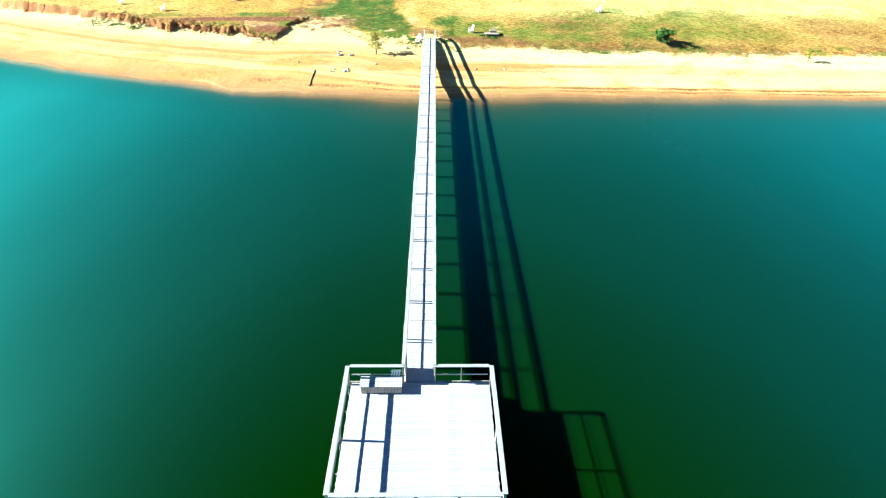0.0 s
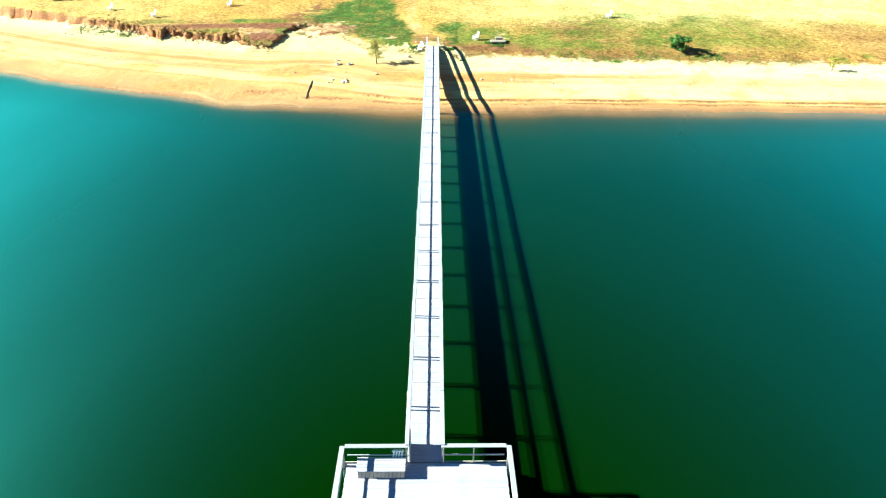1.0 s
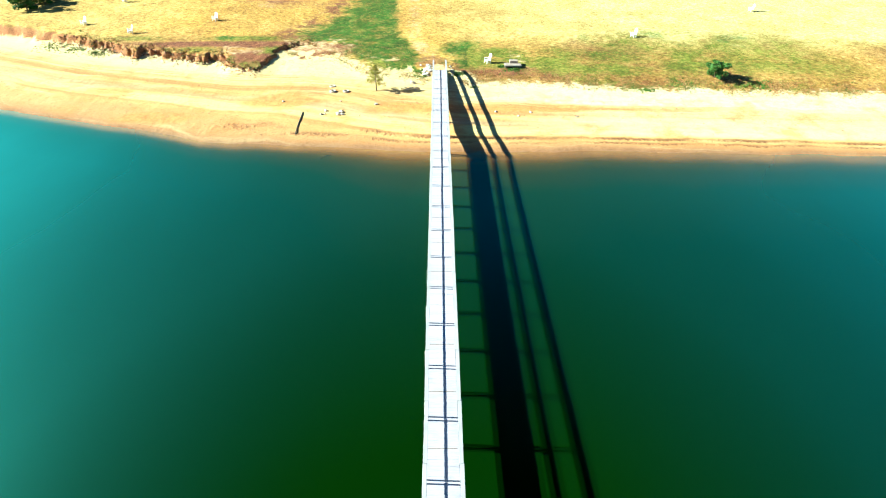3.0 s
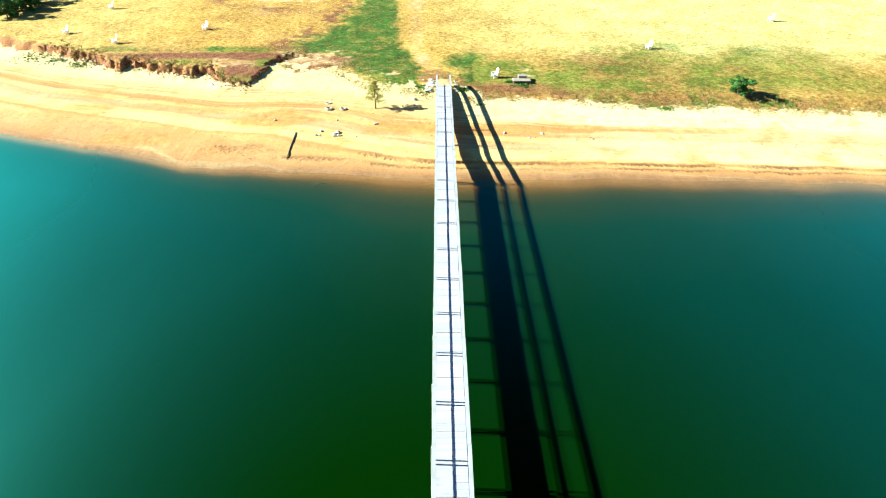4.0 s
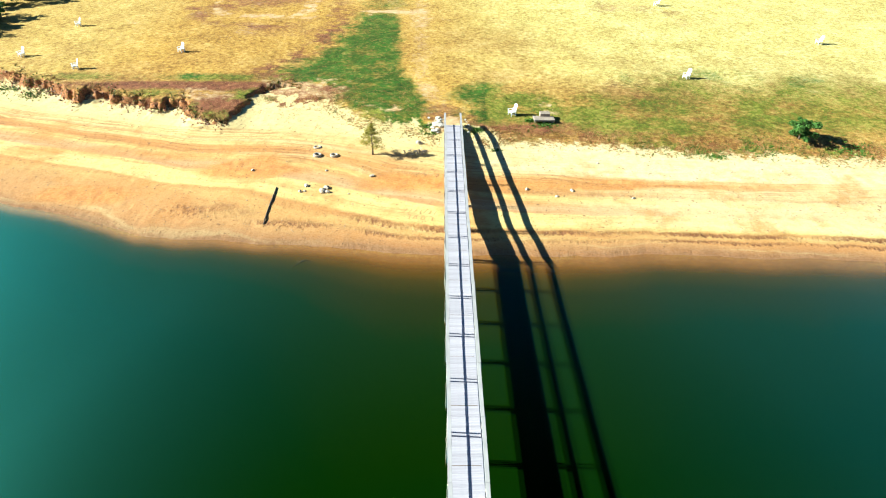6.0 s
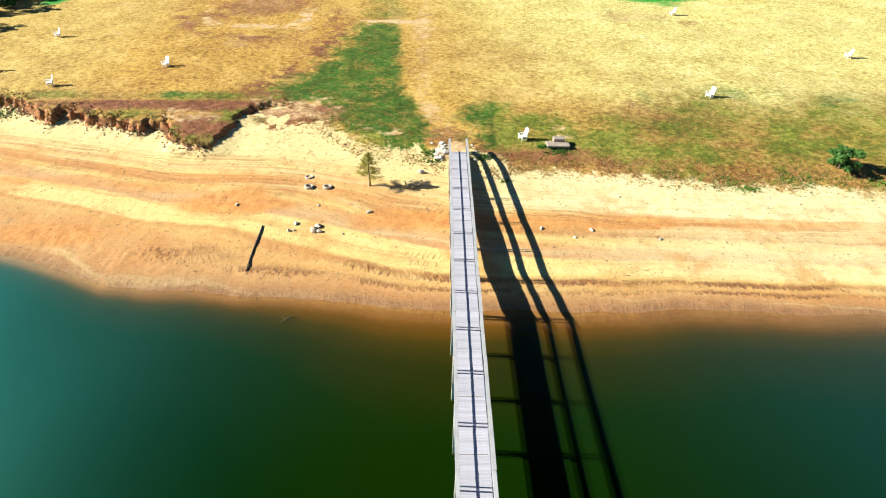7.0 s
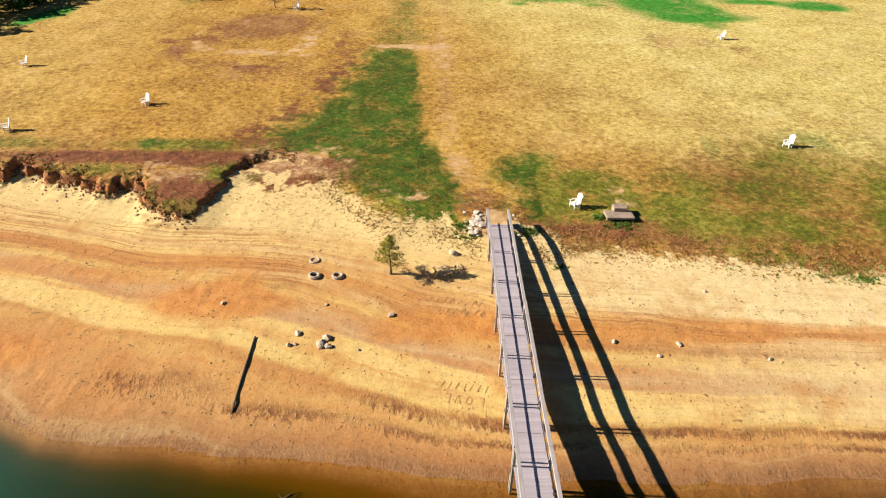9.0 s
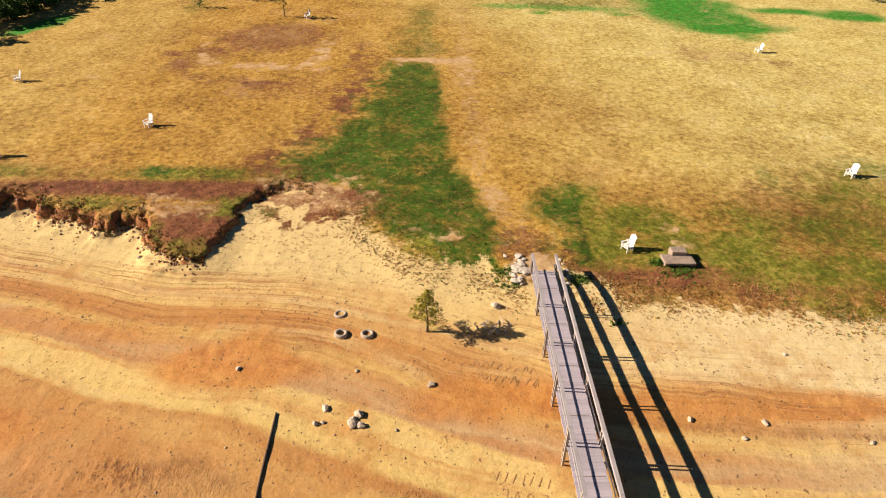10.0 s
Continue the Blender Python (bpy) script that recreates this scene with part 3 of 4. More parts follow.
def thing(name, label, category, m=None, group="", kind=""):
    ob = new(name)
    ob.empty_display_size = 0.2
    if m is not None:
        ob.matrix_basis = m
    return tagged(ob, label, category, group, kind)


def add_box(bm, sx, sy, sz, m=None, bevel=0.0):
    """A box of that size, centred, with bevelled edges."""
    made = bmesh.ops.create_cube(bm, size=1.0)["verts"]
    bmesh.ops.scale(bm, vec=(sx, sy, sz), verts=made)
    if bevel:
        edges = list({e for v in made for e in v.link_edges})
        made = [v for v in bmesh.ops.bevel(bm, geom=edges, offset=bevel, segments=1, affect="EDGES")["verts"]]
    if m is not None:
        bmesh.ops.transform(bm, matrix=m, verts=made)
    return bm


def box(sx, sy, sz, m=None, bevel=0.006):
    return add_box(bmesh.new(), sx, sy, sz, m, bevel)


def add_tube(bm, points, radii, sides=7):
    """A tapered round stem through the points."""
    rings = []
    for i, p in enumerate(points):
        a, b = points[max(i - 1, 0)], points[min(i + 1, len(points) - 1)]
        d = (Vector(b) - Vector(a)).normalized()
        u = d.orthogonal().normalized()
        w = d.cross(u)
        rings.append([bm.verts.new(Vector(p) + radii[i] * (math.cos(k * 2 * math.pi / sides) * u + math.sin(k * 2 * math.pi / sides) * w)) for k in range(sides)])
    for r0, r1 in zip(rings, rings[1:]):
        for k in range(sides):
            bm.faces.new((r0[k], r0[(k + 1) % sides], r1[(k + 1) % sides], r1[k]))
    bm.faces.new(rings[0][::-1])
    bm.faces.new(rings[-1])
    return bm


def gz(x, y):
    return float(ground_z(x, y))


# ---- ground and water ----
def spaced(*runs):
    """Grid lines: runs of (start, end, step)."""
    return np.concatenate([np.arange(a, b, s) for a, b, s in runs])


def sheet(name, xs, ys, zs, attributes, mat):
    nx, ny = len(xs), len(ys)
    X, Y = np.meshgrid(xs, ys)
    co = np.stack([X, Y, zs], -1).reshape(-1, 3).astype(np.float32)
    i = (np.arange(ny - 1)[:, None] * nx + np.arange(nx - 1)[None, :]).ravel()
    quads = np.stack([i, i + 1, i + 1 + nx, i + nx], -1).astype(np.int32)
    me = bpy.data.meshes.new(name)
    me.vertices.add(len(co))
    me.vertices.foreach_set("co", co.ravel())
    me.loops.add(quads.size)
    me.loops.foreach_set("vertex_index", quads.ravel())
    me.polygons.add(len(quads))
    me.polygons.foreach_set("loop_start", np.arange(0, quads.size, 4, dtype=np.int32))
    me.update(calc_edges=True)
    for key, values in attributes.items():
        me.attributes.new(key, "FLOAT", "POINT").data.foreach_set("value", values.astype(np.float32).ravel())
    me.materials.append(mat)
    me.shade_smooth()
    return new(name, me)


xs = spaced((-2600, -400, 200), (-400, -100, 25), (-100, -60, 2), (-60, -40, 0.5), (-40, -14, 0.12), (-14, 32, 0.2), (32, 60, 0.5), (60, 100, 2), (100, 400, 25), (400, 2700, 200))
ys = spaced((-2600, -400, 200), (-400, -100, 25), (-100, -24, 4), (-24, 0, 0.2), (0, 10, 0.12), (10, 13, 0.2), (13, 40, 0.35), (40, 70, 0.6), (70, 110, 3), (110, 400, 25), (400, 2700, 200))
GX, GY = np.meshgrid(xs, ys)
GZ = ground_z(GX, GY)
g_grass, g_green, g_red, g_bare = ground_masks(GX, GY)


def old_waterline(x, y):
    """Beach level with the colour bands lying higher up the slope on the far curve of the shore."""
    v = beach_level(x, y)
    return v - 0.2 * sstep(0.02, 0.36, v) * sstep(1.0, 0.6, v) * sstep(4, -20, x)


# "pale" grows to the far right: haze over the lawn, put into its colour
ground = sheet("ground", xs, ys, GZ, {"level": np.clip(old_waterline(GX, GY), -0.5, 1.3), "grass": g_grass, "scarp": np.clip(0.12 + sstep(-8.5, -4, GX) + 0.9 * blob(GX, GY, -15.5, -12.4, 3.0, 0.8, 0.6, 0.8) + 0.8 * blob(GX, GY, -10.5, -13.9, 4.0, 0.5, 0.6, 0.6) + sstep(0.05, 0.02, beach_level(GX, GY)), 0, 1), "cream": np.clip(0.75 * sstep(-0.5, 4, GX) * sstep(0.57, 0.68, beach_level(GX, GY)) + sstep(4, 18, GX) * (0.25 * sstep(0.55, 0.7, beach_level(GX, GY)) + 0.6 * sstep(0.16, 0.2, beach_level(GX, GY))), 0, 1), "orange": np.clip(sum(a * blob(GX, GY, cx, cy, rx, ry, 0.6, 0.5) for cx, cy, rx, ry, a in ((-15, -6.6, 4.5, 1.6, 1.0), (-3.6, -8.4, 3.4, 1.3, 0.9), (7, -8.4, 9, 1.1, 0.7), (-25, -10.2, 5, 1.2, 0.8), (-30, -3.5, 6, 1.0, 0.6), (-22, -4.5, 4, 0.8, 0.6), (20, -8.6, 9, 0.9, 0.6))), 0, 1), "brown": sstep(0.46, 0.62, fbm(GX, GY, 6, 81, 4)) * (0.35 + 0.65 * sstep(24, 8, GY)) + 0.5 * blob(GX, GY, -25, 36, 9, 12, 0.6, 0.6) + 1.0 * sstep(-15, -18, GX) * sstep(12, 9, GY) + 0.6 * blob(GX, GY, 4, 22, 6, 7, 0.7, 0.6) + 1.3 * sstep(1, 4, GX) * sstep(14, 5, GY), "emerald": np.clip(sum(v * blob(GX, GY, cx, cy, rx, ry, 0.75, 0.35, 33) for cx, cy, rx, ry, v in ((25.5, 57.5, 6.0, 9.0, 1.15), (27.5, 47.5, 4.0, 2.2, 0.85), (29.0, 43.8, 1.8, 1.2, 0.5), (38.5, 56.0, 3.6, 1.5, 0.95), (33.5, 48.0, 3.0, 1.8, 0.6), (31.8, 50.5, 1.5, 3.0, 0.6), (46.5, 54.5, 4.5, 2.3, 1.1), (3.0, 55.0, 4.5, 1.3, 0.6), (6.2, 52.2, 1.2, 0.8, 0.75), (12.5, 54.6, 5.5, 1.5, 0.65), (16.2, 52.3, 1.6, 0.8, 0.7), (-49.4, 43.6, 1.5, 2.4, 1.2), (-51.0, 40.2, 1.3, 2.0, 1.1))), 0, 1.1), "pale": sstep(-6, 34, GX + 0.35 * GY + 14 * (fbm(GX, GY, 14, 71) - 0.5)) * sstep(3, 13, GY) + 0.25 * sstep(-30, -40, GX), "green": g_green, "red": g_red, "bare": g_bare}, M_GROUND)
tagged(ground, "banded orange sand beach rising to a dry lawn with green patches", "ground", kind="structure")

wx = spaced((-2600, -400, 200), (-400, -100, 25), (-100, -60, 2), (-60, 60, 0.4), (60, 100, 2), (100, 400, 25), (400, 2700, 200))
wy = spaced((-2600, -400, 200), (-400, -100, 25), (-100, -40, 4), (-40, -22, 0.5), (-22, -2, 0.25), (-2, 16, 0.5), (16, 60, 4), (60, 100, 10))
WX, WY = np.meshgrid(wx, wy)
OFFSHORE = shore_y(WX) - WY
water_masks = {"offshore": np.clip(OFFSHORE / 36.0, 0, 1), "depth": np.clip(OFFSHORE / 16.0 * (1 + 0.6 * sstep(-4, -13, WX) + 0.8 * sstep(-12, -27, WX)) * (1 - 0.25 * np.exp(-((WX + 1) / 9) ** 2)), 0, 1)}
water = sheet("water", wx, wy, WATER + 0 * WX, water_masks, M_WATER)
tagged(water, "calm murky green lake water, brown in the shallows", "lake", kind="structure")
for below, cover in ((0.05, 0.5), (0.18, 1.0)):
    silt = sheet("silt", wx, wy, WATER - below + 0 * WX, dict(water_masks, over_bed=np.clip((0.24 * OFFSHORE * (1 + 0.8 * sstep(-3, -11, WX)) - below) / 0.2, 0, 1)), silt_material("silt", cover))
    silt.parent = water
water.visible_shadow = False

# ---- pier: walkway ----
DECK, BAY, BAYS = 1.8, 2.9, 19
walkway = thing("pier_walkway", "long narrow weathered wooden pier walkway with bleached handrails", "pier")
R = random.Random(5)


def lengths(y0, y1, step):
    n = max(1, round(abs(y1 - y0) / step))
    return [y0 + (y1 - y0) * i / n for i in range(n + 1)]


ends = [0.35] + [-BAY * k for k in range(1, BAYS + 1)] + [-57.72]
for side in (-1, 1):
    for a, b in zip(ends, ends[1:]):
        ln, cy, dx = a - b, (a + b) / 2, R.uniform(-0.012, 0.012)
        part("handrail", box(0.15, ln - 0.006, 0.04, bevel=0.006), M_RAIL, walkway, m=pose(side * 0.635 + dx, cy, DECK + 0.99 + R.uniform(-0.006, 0.006), 0, 0, R.uniform(-0.3, 0.3)))
        part("rail_board", box(0.04, ln - 0.006, 0.16, bevel=0.005), M_RAIL, walkway, m=pose(side * 0.60 + dx, cy, DECK + 0.968 - 0.08, 0, 0, R.uniform(-0.2, 0.2)))
        part("mid_rail", box(0.04, ln - 0.006, 0.05, bevel=0.005), M_RAIL, walkway, m=pose(side * 0.60 + dx, cy, DECK + 0.37, 0, 0, R.uniform(-0.2, 0.2)))
        part("stringer", box(0.05, ln - 0.004, 0.19, bevel=0.005), M_BEAM, walkway, m=pose(side * 0.55, cy, DECK - 0.04 - 0.095))
    for k in range(0, BAYS + 1):
        y = -BAY * k
        foot = min(gz(side * 0.68, y), gz(side * 0.68, y - 0.2)) - 0.5
        top = DECK + 0.968
        for dy in (-0.09, 0.09):
            part("post", box(0.10, 0.065, top - foot, bevel=0.006), M_POST, walkway, m=pose(side * 0.672 + R.uniform(-0.008, 0.008), y + dy, (top + foot) / 2, R.uniform(-0.3, 0.3), R.uniform(-0.5, 0.5), R.uniform(-3, 3)))
for k in range(0, BAYS):
    part("seam_strip", box(1.1, 0.028, 0.006, bevel=0.001), M_BEAM, walkway, "thin dark strip across the planks", m=pose(0, -BAY * (k + 0.5), DECK + 0.003))
for k in range(0, BAYS + 1):
    part("cross_beam", box(1.5, 0.05, 0.19, bevel=0.005), M_BEAM, walkway, m=pose(0, -BAY * k, DECK - 0.235 - 0.1))

# ---- pier: platform ----
PX0, PX1, PY0, PY1 = -2.95, 3.02, -57.72, -63.8
platform = thing("pier_platform", "broad weathered wooden platform at the pier's end with railings", "pier platform")


def rail_run(parent, a, b, cap=0.17, posts=(), stout=0.1):
    """Cap rail, mid rail and posts along one straight side."""
    a, b = Vector(a), Vector(b)
    d, mid_point = b - a, (a + b) / 2
    ang = math.degrees(math.atan2(d.y, d.x))
    part("handrail", box(d.length, cap, 0.04, bevel=0.006), M_RAIL, parent, m=pose(mid_point.x, mid_point.y, DECK + 0.94, 0, 0, ang))
    part("mid_rail", box(d.length - 0.1, 0.04, 0.055, bevel=0.005), M_RAIL, parent, m=pose(mid_point.x, mid_point.y, DECK + 0.455, 0, 0, ang))
    for t in posts:
        p = a + d * t
        foot = gz(p.x, p.y) - 0.5
        part("post", box(stout, stout, DECK + 0.918 - foot, bevel=0.008), M_POST, parent, m=pose(p.x, p.y, (DECK + 0.918 + foot) / 2))


rail_run(platform, (PX0, PY1, 0), (PX0, PY0, 0), 0.18, (0.02, 0.5, 0.98))
rail_run(platform, (PX1, PY1, 0), (PX1, PY0, 0), 0.18, (0.02, 0.5, 0.98))
rail_run(platform, (PX0 + 0.09, PY0, 0), (-0.6, PY0, 0), 0.17, (0.97,), 0.06)
rail_run(platform, (0.6, PY0, 0), (PX1 - 0.09, PY0, 0), 0.17, (0.03, 0.5), 0.05)
rail_run(platform, (PX0 + 0.09, PY1, 0), (PX1 - 0.09, PY1, 0), 0.17, (0.25, 0.5, 0.75))
for y in lengths(PY0 - 0.1, PY1 + 0.1, 1.6):
    part("cross_beam", box(PX1 - PX0, 0.06, 0.2), M_BEAM, platform, m=pose((PX0 + PX1) / 2, y, DECK - 0.14))
part("fascia_board", box(PX1 - PX0, 0.04, 0.2), M_POST, platform, m=pose((PX0 + PX1) / 2, PY0 + 0.075, DECK - 0.104))
for x in (PX0 - 0.08, PX1 + 0.08):
    part("fascia_board", box(0.04, PY0 - PY1, 0.2), M_POST, platform, m=pose(x, (PY0 + PY1) / 2, DECK - 0.104))
# boarded panel on the walkway's rail beside the platform
part("rail_panel", box(0.03, 0.85, 0.84, bevel=0.004), M_POST, walkway, "boarded wooden panel under the handrail", m=pose(-0.555, -57.28, DECK + 0.425))

# ---- slatted bench box on the platform ----
bench = thing("slatted_bench", "low grey wooden box bench with slatted sides", "bench", pose(-1.56, -58.08, DECK))
bench_body = part("body", box(1.64, 0.52, 0.36), M_BEAM, bench, m=pose(0, 0, 0.18))
for i in range(4):
    part("seat_board", box(1.74, 0.15, 0.03, bevel=0.004), M_DECK, bench, m=pose(0, -0.235 + i * 0.157, 0.395))
slat = mesh_from(box(0.125, 0.022, 0.37, bevel=0.004), "slat", M_POST)
for i in range(12):
    part("slat", slat, None, bench_body, m=pose(-0.76 + i * 0.138, -0.273, 0.01))
for i in range(4):
    part("slat", slat, None, bench_body, m=pose(0.834, -0.2 + i * 0.135, 0.01, 0, 0, 90))

# folded white slatted chair leaning behind the bench
folded = thing("folding_chair", "white slatted folding chair leaning behind the bench", "chair", pose(-0.98, -57.74, DECK + 0.45, -14, 0, 0))
for i in range(4):
    part("slat", box(0.06, 0.02, 0.42, bevel=0.003), M_WHITE, folded, m=pose(-0.15 + i * 0.1, 0, 0.05, 0, 10, 0))
part("crossbar", box(0.44, 0.025, 0.05, bevel=0.003), M_WHITE, folded, m=pose(0.02, -0.024, 0.2))


# ---- white lawn chairs ----
def lawn_chair(m, group, label):
    """A high-backed slatted chair; it faces -x."""
    ob = thing("lawn_chair", label, "chair", m, group)
    ob.scale = (0.9, 0.9, 0.9)
    for y in (-0.27, 0.27):
        part("front_leg", box(0.06, 0.05, 0.56, bevel=0.004), M_WHITE, ob, m=pose(-0.25, y, 0.28))
        part("back_leg", box(0.06, 0.05, 0.56, bevel=0.004), M_WHITE, ob, m=pose(0.22, y, 0.28, 0, 5, 0))
        part("armrest", box(0.60, 0.09, 0.03, bevel=0.004), M_WHITE, ob, m=pose(-0.04, y * 1.04, 0.575))
        part("side_stretcher", box(0.46, 0.03, 0.05, bevel=0.004), M_WHITE, ob, m=pose(-0.02, y, 0.17))
        part("seat_rail", box(0.48, 0.035, 0.07, bevel=0.004), M_WHITE, ob, m=pose(-0.02, y, 0.345, 0, 6, 0))
    part("front_stretcher", box(0.03, 0.5, 0.05, bevel=0.004), M_WHITE, ob, m=pose(-0.25, 0, 0.3))
    for i in range(5):
        part("seat_slat", box(0.09, 0.56, 0.022, bevel=0.003), M_WHITE, ob, m=pose(-0.23 + i * 0.1, 0, 0.405 - i * 0.011, 0, 6, 0))
    for i in range(5):
        h = (0.66, 0.72, 0.75, 0.72, 0.66)[i]
        part("back_slat", box(0.022, 0.088, h, pose(0, 0, h / 2), 0.004), M_WHITE, ob, m=pose(0.215, -0.2 + i * 0.1, 0.36, 0, 17, 0))
    for z in (0.44, 0.93):
        part("back_rail", box(0.03, 0.52, 0.06, bevel=0.003), M_WHITE, ob, m=pose(0.245 + (z - 0.36) * 0.306, 0, z, 0, 17, 0))
    return ob


CHAIRS = ((5.1, 2.15, 28), (23.1, 11.6, 30), (27.9, 38.7, 20), (42.2, 23.5, 15), (-28.1, 17.0, 62), (-36.5, 11.6, 40), (-43.5, 14.9, 60), (-42.9, 25.5, 45), (-21.6, 47.3, 45))
first_chair = None
for x, y, turn in CHAIRS:
    m = pose(x, y, gz(x, y) - 0.02, 0, 0, turn)
    if first_chair is None:
        first_chair = lawn_chair(m, "chairs on the lawn", "white painted high-backed slatted chair standing on the lawn")
    else:
        copy_thing(first_chair, m)


# ---- stones ----
def stone(size, seed, flat=0.6):
    r = random.Random(seed)
    bm = bmesh.new()
    bmesh.ops.create_icosphere(bm, subdivisions=1 if size < 0.3 else 2, radius=1)
    axes = [Vector((r.gauss(0, 1), r.gauss(0, 1), r.gauss(0, 1))).normalized() for _ in range(7)]
    cuts = [r.uniform(0.55, 0.9) for _ in axes]
    for v in bm.verts:
        for a, c in zip(axes, cuts):
            d = v.co.dot(a)
            if d > c:
                v.co -= a * (d - c)
        v.co = Vector((v.co.x * size, v.co.y * size * r.uniform(0.78, 0.82), v.co.z * size * flat))
    return bm


def put_stone(x, y, size, seed, label, mat=M_STONE, flat=0.6, group="", lift=0.25):
    ob = part("stone", stone(size, seed, flat), mat, None, label, pose(x, y, gz(x, y) + size * flat * lift, 0, 0, seed * 47))
    return tagged(ob, category="stone", group=group)


BEACH_STONES = ((-5.95, -7.71, 0.26), (-8.99, -9.36, 0.34), (-9.24, -9.85, 0.36), (-8.84, -9.95, 0.3), (-9.19, -9.61, 0.25), (-10.46, -9.06, 0.27), (-10.76, -9.85, 0.25), (-10.46, -9.79, 0.16), (-9.38, -6.95, 0.15), (-14.79, -6.87, 0.2), (-2.72, -2.38, 0.38), (-22.77, 1.57, 0.22), (5.14, -9.4, 0.22), (8.28, -9.52, 0.24), (7.09, -10.32, 0.19), (12.4, -10.4, 0.18), (10.93, -5.5, 0.15), (-7.33, -10.13, 0.13))
for i, (x, y, s) in enumerate(BEACH_STONES):
    put_stone(x, y, s * 0.87, i + 1, "pale angular stone lying on the sand", group="stones on the beach")
rr = random.Random(21)
for i in range(48):
    if i < 36:
        x, y = -1.35 + rr.gauss(0, 0.26), 0.25 + rr.gauss(0, 0.5)
        x = min(x, -0.9)
    else:
        x, y = 1.1 + abs(rr.gauss(0, 0.25)), 0.1 + rr.gauss(0, 0.4)
    put_stone(x, y, rr.uniform(0.1, 0.34 if i < 36 else 0.2), 60 + i, "broken pale concrete rubble beside the pier's landing", M_RUBBLE, 0.34, "rubble at the landing")

# ---- concrete slab and block on the lawn ----
slab = thing("concrete_bench", "weathered concrete slab with a raised block on the lawn", "concrete slab", pose(7.65, 1.0, gz(7.65, 1.0) - 0.03, 0, 0, 1))
part("slab", box(1.75, 0.95, 0.15, bevel=0.025), M_SLAB, slab, m=pose(0, 0, 0.24))
for x in (-0.7, 0.0, 0.7):
    part("support", box(0.2, 0.7, 0.22, bevel=0.015), M_SLAB, slab, m=pose(x, 0.05, 0.09))
part("block", box(0.85, 0.6, 0.30, bevel=0.03), M_SLAB, slab, m=pose(0.15, 0.6, 0.42))
part("block_base", box(0.8, 0.42, 0.30, bevel=0.02), M_SLAB, slab, m=pose(0.15, 0.72, 0.12))


# ---- tyres ----
def tyre(x, y, sink, seed, label):
    bm = bmesh.new()
    prof = ((0.18, 0.02), (0.19, 0.09), (0.24, 0.115), (0.295, 0.105), (0.325, 0.07), (0.325, -0.07), (0.295, -0.105), (0.24, -0.115), (0.19, -0.09), (0.18, -0.02))
    n = 28
    rings = [[bm.verts.new((r * math.cos(a), r * math.sin(a), z + 0.105)) for r, z in prof] for a in (i * 2 * math.pi / n for i in range(n))]
    for i in range(n):
        for k in range(len(prof) - 1):
            bm.faces.new((rings[i][k], rings[(i + 1) % n][k], rings[(i + 1) % n][k + 1], rings[i][k + 1]))
    ob = thing("tyre", label, "tyre", pose(x, y, gz(x, y) - sink, 2, 3, seed * 50), "old tyres on the sand")
    casing = part("casing", bm, M_TYRE, ob, smooth=True)
    for i in range(0, 24):
        a = i * 15
        part("tread_block", tread, None, casing, m=pose(0, 0, 0.105, 0, 0, a) @ pose(0.322, 0, 0))
    return ob


tread = mesh_from(box(0.016, 0.06, 0.13, bevel=0.003), "tread_block", M_TYRE)
tyre(-10.42, -4.59, 0.06, 1, "old dusty rubber tyre lying on the sand")
tyre(-9.14, -4.57, 0.09, 2, "old dusty rubber tyre lying on the sand")
tyre(-10.66, -3.08, 0.15, 3, "old tyre sunk almost flush into the sand")

# ---- dark timber on the beach ----
ax, ay, bx, by = -12.5, -9.35, -12.33, -13.95
timber = bmesh.new()
run = [k / 12 for k in range(13)]
lie = np.polyfit(run, [gz(ax + (bx - ax) * t, ay + (by - ay) * t) for t in run], 3)
pts = [(ax + (bx - ax) * t, ay + (by - ay) * t, float(np.polyval(lie, t)) + 0.04) for t in run]
add_tube(timber, pts, [0.050 - 0.02 * abs(k / 12 - 0.4) for k in range(13)], 9)
log = tagged(part("log", timber, M_LOG, None, "dark weathered log lying down the sand slope"), category="log")

# half-sunken branch in the shallows
branch = bmesh.new()
add_tube(branch, [(-9.75, -18.15, -0.02), (-9.45, -18.0, 0.12), (-9.1, -17.75, 0.19), (-8.75, -17.5, 0.08)], (0.03, 0.05, 0.045, 0.03), 6)
add_tube(branch, [(-9.3, -17.9, 0.13), (-9.5, -17.7, 0.2)], (0.035, 0.015), 5)
tagged(part("branch", branch, M_LOG, None, "dark sunken branch breaking the water's surface"), category="branch")


# ---- plants ----
def leaves_mesh(name, centres, sizes, mat, seed, slim=0.5, flat=0.5):
    """Many small leaf quads, each tilted its own way."""
    r = np.random.RandomState(seed)
    n = len(centres)
    u = r.normal(size=(n, 3))
    u[:, 2] *= flat
    u /= np.linalg.norm(u, axis=1)[:, None] + 1e-9
    w = np.cross(u, r.normal(size=(n, 3)))
    w /= np.linalg.norm(w, axis=1)[:, None] + 1e-9
    s = np.asarray(sizes)[:, None]
    c = np.asarray(centres)
    quad = np.stack([c - u * s, c + w * s * slim, c + u * s, c - w * s * slim], 1).reshape(-1, 3)
    faces = np.arange(n * 4).reshape(-1, 4)
    me = bpy.data.meshes.new(name)
    me.from_pydata(quad.tolist(), [], faces.tolist())
    me.materials.append(mat)
    return me


